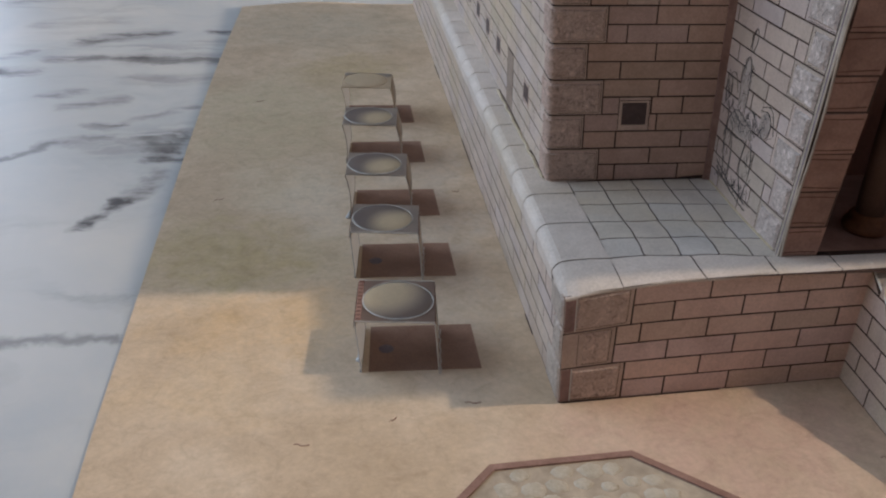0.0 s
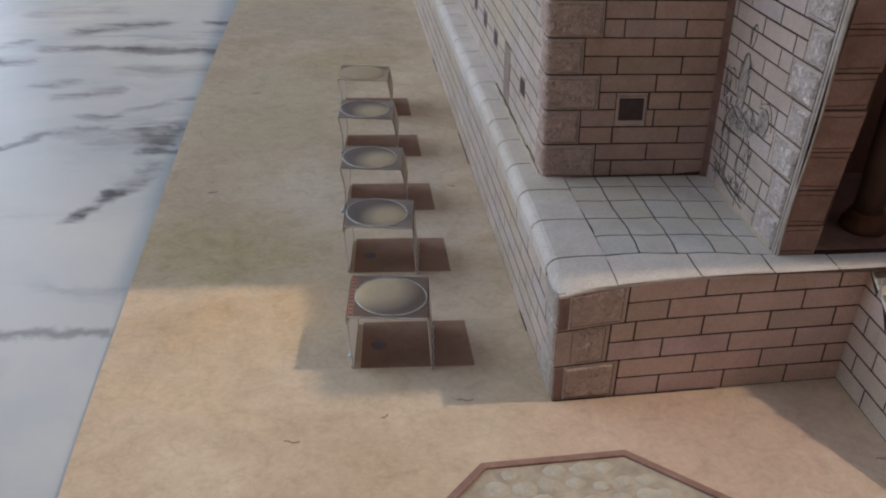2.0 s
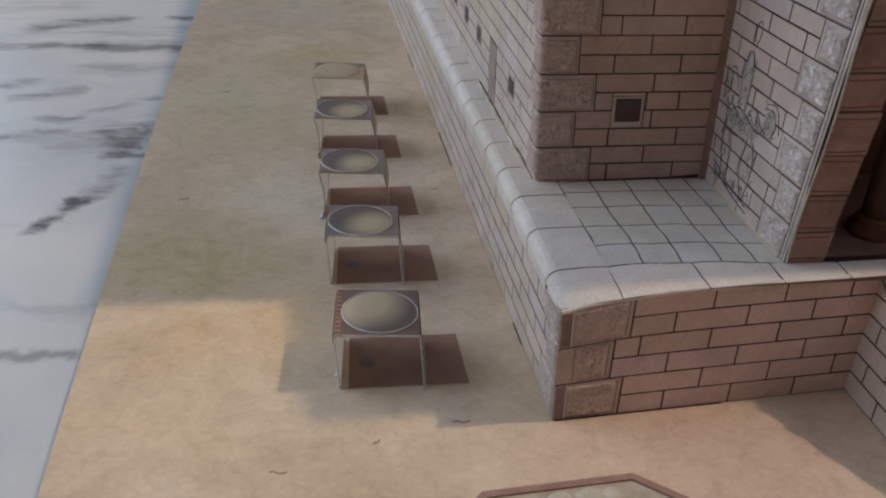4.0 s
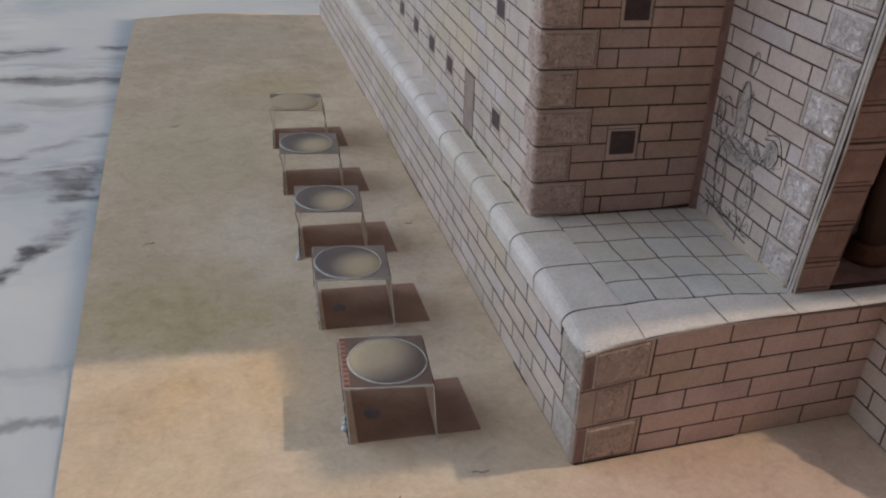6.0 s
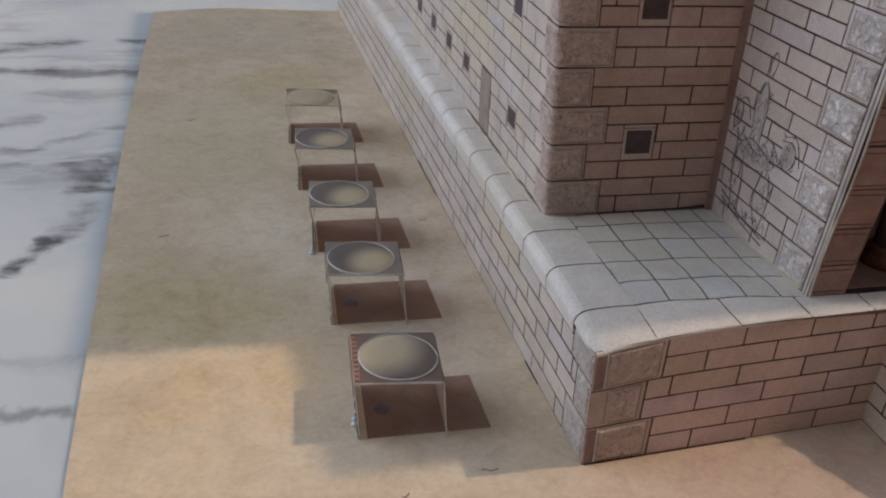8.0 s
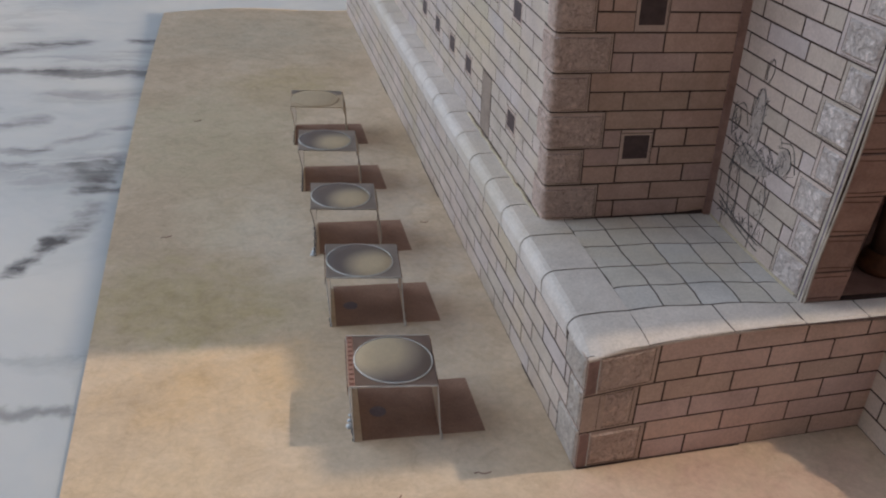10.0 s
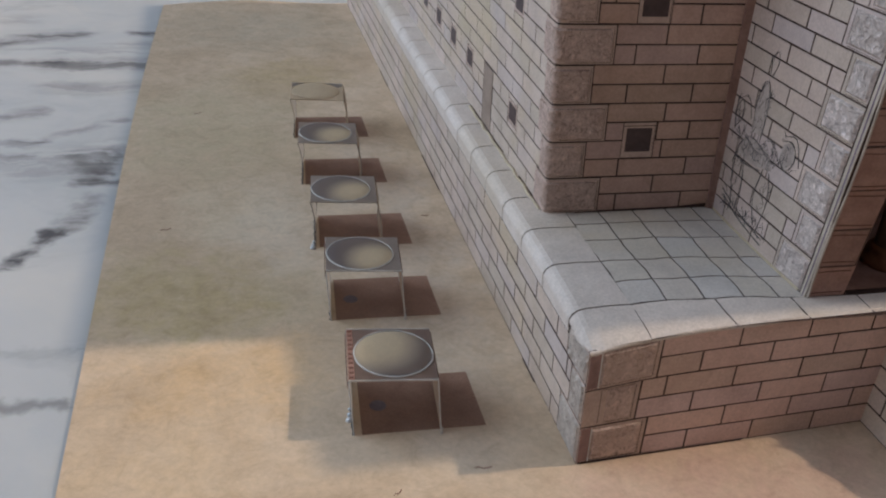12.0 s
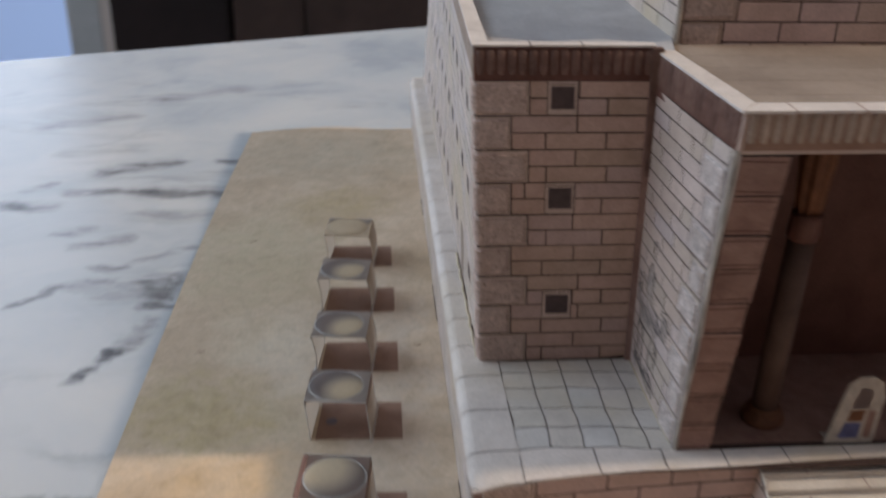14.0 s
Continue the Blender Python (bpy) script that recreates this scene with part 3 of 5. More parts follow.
# ---------------------------------------------------------------- the room
def room():
    x0, x1, y0, y1, z0, z1 = -190, 112, -190, 172, -75, 185
    part("floor", box(x0 - 20, y0 - 20, z0 - 12, x1 + 20, y1 + 20, z0), M_FLOOR)
    part("ceiling", box(x0 - 20, y0 - 20, z1, x1 + 20, y1 + 20, z1 + 12), M_CEIL)

    def pierced(name, axis, at, thick, a0, a1, holes):
        bm = bmesh.new()
        xs = sorted({a0, a1, *(h for q in holes for h in q[:2])})
        for s, e in zip(xs, xs[1:]):
            cut = [q for q in holes if q[0] <= s and q[1] >= e]
            spans = [(z0, cut[0][2]), (cut[0][3], z1)] if cut else [(z0, z1)]
            for lo, hi in spans:
                if hi - lo > 0.5:
                    if axis == "x":
                        box(at, s, lo, at + thick, e, hi, bm)
                    else:
                        box(s, at, lo, e, at + thick, hi, bm)
        return part(name, bm, M_WALL)

    pierced("wall_west", "x", x0 - 12, 12, y0 - 12, y1 + 12, [(-40, 150, 50, 180)])
    pierced("wall_east", "x", x1, 12, y0 - 12, y1 + 12, [(-75, 85, 60, 178)])
    pierced("wall_south", "y", y0 - 12, 12, x0, x1, [])
    pierced("wall_north", "y", y1, 12, x0, x1, [(-130, -51.6, z0 + 1, 130)])
    for n in ("floor", "ceiling", "wall_west", "wall_east", "wall_south", "wall_north"):
        tagged(bpy.data.objects[n], kind="structure")

    def framed(name, a, b, label):
        """Window or glass door frame: four bars round an opening, a middle bar and glass."""
        ob = thing(name, ((a[0] + b[0]) / 2, (a[1] + b[1]) / 2, a[2]), label, "window", kind="structure")
        t = 5
        horizontal = b[0] - a[0] > b[1] - a[1]

        def bar(s0, s1, lo, hi, nm="window_frame"):
            if horizontal:
                part(nm, box(s0, a[1], lo, s1, b[1], hi, bev=0.4), M_FRAME, ob)
            else:
                part(nm, box(a[0], s0, lo, b[0], s1, hi, bev=0.4), M_FRAME, ob)

        s0, s1 = (a[0], b[0]) if horizontal else (a[1], b[1])
        bar(s0, s0 + t, a[2], b[2])
        bar(s1 - t, s1, a[2], b[2])
        bar(s0 + t, s1 - t, a[2], a[2] + t)
        bar(s0 + t, s1 - t, b[2] - t, b[2])
        return ob

    framed("window_1", (x0 - 8, -40, 50), (x0 - 3, 150, 180), "wide grey aluminium window beside the table")
    framed("window_2", (x1 + 3, -75, 60), (x1 + 8, 85, 178), "tall grey aluminium window that lets the sun in")


def table():
    ob = thing("table", (-10, 0, -75), "white marble table with grey veins and rounded edge", "table")
    ang = math.atan2(7.56, 20.0)
    m = Matrix.Translation((-8.7, 37.27, 0)) @ Matrix.Rotation(ang, 4, "Z")
    bm = box(-75, -95, -3.08, 75, 0, -0.08)
    bmesh.ops.bevel(bm, geom=[e for e in bm.edges if abs(e.verts[0].co.z - e.verts[1].co.z) > 1], offset=6, segments=8, affect="EDGES")
    bmesh.ops.bevel(bm, geom=[e for e in bm.edges if abs(e.verts[0].co.z - e.verts[1].co.z) < 0.01], offset=0.5, segments=3, affect="EDGES")
    bmesh.ops.transform(bm, matrix=m, verts=bm.verts)
    part("tabletop", bm, M_MARBLE, ob)
    for x in (-62, 62):
        for y in (-84, -11):
            bm = lathe([(3.2, 0), (3.2, 3), (2.4, 6), (2.8, 60), (3.6, 71.9)], (0, 0, 0), sides=20)
            bmesh.ops.transform(bm, matrix=m @ Matrix.Translation((x, y, -75)), verts=bm.verts)
            part("leg", bm, M_TABLELEG, ob, smooth=True)


def back_furniture():
    """What stands behind the table: two dark cabinets and a glass door."""
    ob = thing("cabinet", (-34, 150, -75), "black-brown wooden cabinet behind the table", "cabinet")
    part("body", box(-44.3, 150.6, -75, -24.6, 171, 20, bev=0.4), M_BLACKWOOD, ob)
    part("door", box(-44.0, 149.6, -72, -24.9, 150.6, 18, bev=0.3), M_BLACKWOOD, ob)
    ob = thing("cabinet", (12, 150, -75), "dark brown wooden cabinet behind the table", "cabinet")
    part("body", box(-24.2, 150.6, -75, 62, 171, 20, bev=0.4), M_BROWNWOOD, ob)
    for a, b in ((-23.9, -12.4), (-12.0, 24.8), (25.2, 61.7)):
        part("door", box(a, 149.6, -72, b, 150.6, 18, bev=0.3), M_BROWNWOOD, ob)
    d = thing("door_1", (-95, 172, -74), "glass door with a grey aluminium frame", "door", kind="structure")
    for a, b, lo, hi in ((-58.2, -51.8, -74, 130), (-130, -123.5, -74, 130), (-123.5, -58.2, 123, 130)):
        part("door_frame", box(a, 172.5, lo, b, 180, hi, bev=0.5), M_FRAME, d)
    part("threshold", box(-123.5, 172.5, -74, -58.2, 180, -72, bev=0.3), M_FRAME, d)
    haze = part("backdrop", box(-220, 230, -110, 30, 231, 190), M_HAZE)
    tagged(haze, kind="structure")


room()
table()
back_furniture()


# ---------------------------------------------------------------- the model's base card
def base_card():
    bm = bmesh.new()
    # Slightly waved sheet with a lifted far corner.
    nx, ny = 44, 64

    def left(y):
        return -6.58 + 0.016 * max(0, y) + (0.25 * max(0, (y - 9) / 13) ** 2)

    def z(x, y):
        lift = 0.10 * math.exp(-((x + 4.0) / 1.8) ** 2) * max(0, (y - 20) / 3) ** 2
        return lift

    def far(x):
        return 22.4 + 0.55 * (1 - math.exp(-max(0, x + 6) / 1.4)) + 0.05 * math.sin(x * 1.7)

    grid = []
    for j in range(ny + 1):
        row = []
        for i in range(nx + 1):
            t = j / ny
            x = left(-14 + t * 36.6) * (1 - i / nx) + 18 * i / nx
            y = -14 + t * (far(x) + 14)
            row.append(bm.verts.new((x, y, z(x, y))))
        grid.append(row)
    for j in range(ny):
        for i in range(nx):
            bm.faces.new((grid[j][i], grid[j][i + 1], grid[j + 1][i + 1], grid[j + 1][i]))
    ex = bmesh.ops.extrude_face_region(bm, geom=list(bm.faces))
    for v in [g for g in ex["geom"] if isinstance(g, bmesh.types.BMVert)]:
        v.co.z -= 0.078
    ob = part("base_card", bm, M_MAT, None, smooth=False)
    tagged(ob, "tan printed parchment card base of the paper model lying on marble", "model base")
    BASE[ob.name] = Vector((0, 0, 0))
    # Small printed flecks on the sheet.
    for x, y, s, a in ((-5.47, 7.16, 0.10, 0.3), (-3.73, -0.64, 0.11, -0.2), (4.3, -1.55, 0.10, 0.1), (-1.25, 0.10, 0.12, -0.1), (-2.6, 9.2, 0.08, 0.2), (-4.9, 13.0, 0.1, 0.5), (-0.55, 7.3, 0.08, 0.0), (-2.45, -0.2, 0.07, 0.6)):
        pts = [(x + s * (k - 2) * 0.5 * math.cos(a), y + s * (k - 2) * 0.5 * math.sin(a) + 0.02 * math.sin(k * 2), 0.0) for k in range(5)]
        part("fleck", tube(pts, 0.010, sides=5), M_PILASTER, ob)
    return ob


CARD = base_card()


def octagon_court():
    """Eight-sided cobbled court in front of the steps."""
    c, turn, side = Vector((-0.10, -3.64)), radians(3.4), 2.0
    R = side / (2 * math.sin(math.pi / 8))
    ob = thing("octagonal_court", (c.x, c.y, 0), "eight-sided cobbled court with a brown border on the card", "court")

    def ring(r, k):
        a = turn + math.pi / 8 + k * math.pi / 4
        return Vector((c.x + r * math.cos(a), c.y + r * math.sin(a)))

    bm = bmesh.new()
    lo = [bm.verts.new((*ring(R - 0.02, k), 0.001)) for k in range(8)]
    hi = [bm.verts.new((*ring(R - 0.02, k), 0.02)) for k in range(8)]
    bm.faces.new(lo[::-1])
    bm.faces.new(hi)
    for k in range(8):
        bm.faces.new((lo[k], lo[(k + 1) % 8], hi[(k + 1) % 8], hi[k]))
    part("grout", bm, M_GROUT, ob)
    for k in range(8):
        a, b, cc, d = ring(R, k), ring(R, k + 1), ring(R - 0.115, k + 1), ring(R - 0.115, k)
        q = [a, b, cc, d]
        part("border", hexa(bmesh.new(), [(*p, 0.0) for p in q], [(*p, 0.05) for p in q]), M_PILASTER, ob)
    peb = bmesh.new()
    rnd = random.Random(4)
    y = -R
    row = 0
    while y < R:
        x = -R + (row % 2) * 0.17
        while x < R:
            px, py = x + rnd.uniform(-0.06, 0.06), y + rnd.uniform(-0.05, 0.05)
            q = Vector((px, py))
            inside = all(q.dot(Vector((math.cos(turn + k * math.pi / 4), math.sin(turn + k * math.pi / 4)))) < R * math.cos(math.pi / 8) - 0.24 for k in range(8))
            if inside and py > 0.4:
                r, e = rnd.uniform(0.12, 0.185), rnd.uniform(0, 3)
                lobes = [r * rnd.uniform(0.85, 1.15) for _ in range(9)]
                rings = [[peb.verts.new((c.x + px + q * g * math.cos(j * math.tau / 9 + e), c.y + py + q * g * 0.85 * math.sin(j * math.tau / 9 + e), z)) for j, q in enumerate(lobes)] for g, z in ((1.0, 0.018), (0.85, 0.034), (0.5, 0.042))]
                peb.faces.new(rings[-1])
                for p, q in zip(rings, rings[1:]):
                    for j in range(9):
                        peb.faces.new((p[j], p[(j + 1) % 9], q[(j + 1) % 9], q[j]))
            x += 0.33
        y += 0.28
        row += 1
    tagged(part("pebble_paving", peb, M_PEBBLE, ob, smooth=True), kind="stuff")


octagon_court()


# ---------------------------------------------------------------- podium
POD_Z = 2.0


def pod_top(x, y):
    """Height of the podium's top: it droops at the front corner."""
    return POD_Z - 0.20 * math.exp(-max(0, x) / 0.75) * math.exp(-max(0, y) / 0.45)


def front_y(x):
    return 0.058 * x


def podium():
    ob = thing("podium", (6, 11, 0), "brick-printed card podium with pale rounded coping", "podium")
    body = bmesh.new()
    # Body: a closed block just under the printed skin.
    for a, b in ((0.03, 14.0),):
        lo = [(a, front_y(a) + 0.01, 0), (b, front_y(b) + 0.01, 0), (b, 22.8, 0), (a, 22.8, 0)]
        hi = [(a, front_y(a) + 0.03, 1.70), (b, front_y(b) + 0.01, 1.70), (b, 22.8, 1.70), (a, 22.8, 1.70)]
        hexa(body, lo, hi)
    part("body", body, M_INK_SHADE, ob)
    # Front: six courses, with three corner stones.
    front = DroopFace((0.0, 0.0, 0), (14.0, front_y(14), 0), (14.0, front_y(14), 2.0), (0.0, 0.0, 2.0))
    bed = bmesh.new()
    for k in range(28):
        a, b = 0.5 * k, 0.5 * (k + 1)
        q = ((a, 0), (b, 0), (b, front.h), (a, front.h))
        hexa(bed, [front.at(u, v, -0.05) for u, v in q], [front.at(u, v) for u, v in q])
    bmesh.ops.remove_doubles(bed, verts=bed.verts, dist=0.0005)
    wall = part("front_wall", bed, M_INK_SHADE, ob)
    step = front.h / 6
    for r in range(6):
        off = 1.09 if r % 2 else 1.59
        lo = 0.75 if r in (2, 3) else 0.95
        cuts, u = [lo], off
        while u < 14:
            if u > lo + 0.15:
                cuts.append(u + random.uniform(-0.03, 0.03))
            u += 1.03
        cuts.append(14.0)
        for s, e in zip(cuts, cuts[1:]):
            brick(front, s, e, r * step, (r + 1) * step, wall, M_BRICK)
    for k, w in enumerate((0.95, 0.75, 0.95)):
        a, b = k * step * 2, (k + 1) * step * 2
        part("quoin", front.plate(0.004, w - JOINT, a + JOINT, b - JOINT, PROUD), M_QUOIN, wall)
        lo = 0.30 if k == 1 else 0.17
        part("quoin_boss", front.plate(lo, w - 0.10, a + 0.07, b - 0.06, 0.012 if k == 1 else 0.035, PROUD, chamfer=0.02), M_BOSS, wall)
        lines = bmesh.new()
        front.plate(w - 0.075, w - 0.066, a + 0.05, b - 0.05, 0.002, PROUD, lines)
        front.plate(lo, w - 0.08, a + 0.038, a + 0.046, 0.002, PROUD, lines)
        if k == 1:
            front.plate(0.22, 0.228, a + 0.05, b - 0.05, 0.002, PROUD, lines)
            front.plate(0.23, w - 0.08, b - 0.045, b - 0.038, 0.002, PROUD, lines)
        else:
            # Bare brown strip where the fold of the card shows between the corner stones.
            part("fold_strip", front.plate(0.012, 0.150, a + 0.03, b - 0.02, 0.010, PROUD), M_FOLD, wall)
            part("strip_edge", tube([front.at(0.158, v, 0.014) for v in (a + 0.03, (a + b) / 2, b - 0.02)], 0.007, sides=5), M_CARD_EDGE, wall)
        part("quoin_line", lines, M_INK_SHADE, wall)
    # Left side: five courses under the coping stones, long stones with staggered ends.
    side = Face((0.0, 22.8, 0), (0.0, 0.0, 0), (-0.06, 0.0, 1.62), (-0.06, 22.8, 1.62))
    wall = part("side_wall", side.slab(0.05), M_INK_SHADE, ob)
    step = side.h / 5
    for r in range(5):
        cuts = [0.0]
        u = 0.3 + (0.5 if r % 2 else 0.0)
        hi = side.w - (0.50, 0.78, 0.50, 0.50, 0.72)[r] if r else side.w - 0.78
        while u < hi - 0.15:
            cuts.append(u + random.uniform(-0.05, 0.05))
            u += 0.97
        cuts.append(hi)
        for s, e in zip(cuts, cuts[1:]):
            brick(side, s, e, r * step, (r + 1) * step, wall, M_BRICK_WINDOWLIT, wide=1.35)
    for k, (a, b, w) in enumerate(((0.0, 0.65, 0.78), (0.65, 1.296, 0.50), (1.296, 1.80, 0.72))):
        part("quoin", side.plate(side.w - w + JOINT, side.w - 0.003, a + JOINT, b - JOINT, PROUD), M_QUOIN, wall)
        part("quoin_boss", side.plate(side.w - w + 0.05, side.w - 0.02, a + 0.04, b - 0.03, 0.03, PROUD, chamfer=0.026), M_BOSS_SIDE, wall)
    # Coping stones bent over the left edge.
    cop = part("coping_bed", box(0.0, 0.05, 1.5, 0.70, 22.8, 1.80), M_INK_SHADE, ob)
    ends = [0.0, 0.74, 1.85, 2.90]
    while ends[-1] < 22.0:
        ends.append(ends[-1] + 1.04)
    ends.append(22.84)

    def section(y, o):
        rows = [(0.745, pod_top(0.74, y) + 0.012 - o), (0.45, pod_top(0.45, y) + 0.02 - o), (0.14, pod_top(0.14, y) + 0.012 - o)]
        z0 = pod_top(0.0, y) - o
        for a in (15, 35, 55, 75, 90):
            rows.append((0.10 - (0.19 - o) * math.sin(radians(a)), z0 - 0.17 + 0.18 * math.cos(radians(a))))
        # The lip of the corner stone is cut away over the corner's side stones.
        rows.append((-0.072 + o, 1.63)) if y > 0.735 else rows.append((-0.080 + o, z0 - 0.185))
        return rows

    for s, e in zip(ends, ends[1:]):
        bm = bmesh.new()
        loops = []
        n = 4 if s < 3 else 2
        for k in range(n + 1):
            y = s + 0.014 + (e - s - 0.028) * k / n
            loops.append([bm.verts.new((x, y, z)) for x, z in section(y, 0)] + [bm.verts.new((x, y, z)) for x, z in reversed(section(y, 0.02))])
        for p, q in zip(loops, loops[1:]):
            for j in range(len(p)):
                bm.faces.new((p[j], p[(j + 1) % len(p)], q[(j + 1) % len(p)], q[j]))
        bm.faces.new(loops[0])
        bm.faces.new(loops[-1][::-1])
        part("coping_stone", bm, M_COPING, cop)
    # Inked bed under the coping, so that the joints read dark.
    bm = bmesh.new()
    loops = [[bm.verts.new((x, y, z)) for x, z in section(y, 0.011)] for y in [0.05 + 0.2 * i for i in range(12)] + [22.8]]
    for p, q in zip(loops, loops[1:]):
        for j in range(len(p) - 1):
            bm.faces.new((p[j], p[j + 1], q[j + 1], q[j]))
    part("joint_bed", bm, M_INK_SHADE, cop)
    # Paving: a row of long stones along the front, small slabs behind it.
    floor = part("paving_bed", box(0.72, 0.85, 1.75, 14, 22.2, 1.95), M_INK_SHADE, ob)

    def warped(x, y):
        """The drawn lines of the paving wander by a hair and bow towards the porch."""
        t = min(1.0, max(0.0, y / 0.7)) * min(1.0, max(0.0, 3.6 - y))
        return (x + (0.016 * math.sin(4.1 * y + 1.3 * x) + 0.007 * math.sin(13 * y)) * t,
                y + (0.014 * math.sin(5.3 * x + 1.7 * y) + 0.006 * math.sin(15 * x) - 0.038 * (min(x, 3.3) - 1.35) ** 2) * t)

    def slab(x0, x1, y0, y1, mat=M_TILE, nx=3):
        g = 0.0125
        bm = bmesh.new()
        for k, j in ((k, j) for k in range(nx) for j in range(nx)):
            a, b = x0 + g + (x1 - x0 - 2 * g) * k / nx, x0 + g + (x1 - x0 - 2 * g) * (k + 1) / nx

            def row(x, t):
                return y0(x) + g + (y1 - y0(x) - 2 * g) * t

            q = [warped(x, row(x, t / nx)) for x, t in ((a, j), (b, j), (b, j + 1), (a, j + 1))]
            hexa(bm, [(x, y, pod_top(x, y) - 0.008) for x, y in q], [(x, y, pod_top(x, y)) for x, y in q])
        bmesh.ops.remove_doubles(bm, verts=bm.verts, dist=0.0005)
        part("paving_slab", bm, mat, floor)

    def lip(x):
        return front_y(x) - 0.02

    xs = [0.75, 1.98, 3.06] + [4.05 + 1.03 * k for k in range(10)]
    for a, b in zip(xs, xs[1:]):
        slab(a, b, lip, 0.78, M_COPING, 4 if a < 3 else 1)
    bed = bmesh.new()
    gx, gy = [0.70, 0.85, 1.0, 1.2, 1.5, 1.8, 2.2, 3.0, 13.9], [-0.02, 0.1, 0.2, 0.3, 0.45, 0.6, 0.8, 1.2, 2.0, 3.42]
    vs = [[bed.verts.new((x, front_y(x) + y if y < 0.1 else y, pod_top(x, y) - 0.005)) for x in gx] for y in gy]
    for p, q in zip(vs, vs[1:]):
        for k in range(len(gx) - 1):
            bed.faces.new((p[k], p[k + 1], q[k + 1], q[k]))
    part("joint_bed", bed, M_INK_SHADE, floor)
    cols = [0.75, 1.30, 1.86, 2.42, 2.90]
    rows = [0.78, 1.33, 1.88, 2.49, 3.00, 3.47]
    for j, (c, d) in enumerate(zip(rows, rows[1:])):
        cuts = [cols[0]] + [x + random.uniform(-0.012, 0.012) for x in cols[1:]] + [3.27]
        for a, b in zip(cuts, cuts[1:]):
            slab(a, b, lambda x, c=c: c, d, M_TILE, 4)
    # Dark tube painted as contact shade along the foot of the front.
    part("foot_line", tube([(0.02 + 0.25 * k, front_y(0.25 * k) - 0.012, 0.006) for k in range(11)], 0.013, sides=5), M_INK_SHADE, ob)
    # Dark tubes drawn as shade in gaps along the side's foot.
    for ya, yb in ((1.8, 2.4), (8.4, 10.2), (14.7, 15.9)):
        part("base_slit", tube([(-0.012, ya + (yb - ya) * k / 5, 0.008 + 0.004 * math.sin(3 * k)) for k in range(6)], 0.011, sides=5), M_INK_SHADE, ob)
    # The coping card rolls over the front edge.
    for a, b in zip([-0.075] + xs, xs):
        n = 8
        pts = [(x, front_y(x) + 0.012, pod_top(x, 0) - 0.022 + 0.006 * math.sin(x * 5.1)) for x in (a + 0.008 + (b - a - 0.016) * k / n for k in range(n + 1))]
        part("coping_roll", tube(pts, 0.034, sides=10), M_COPING, ob, smooth=True)


podium()


# ---------------------------------------------------------------- long hall with the corner tower front
LEAN = -0.055


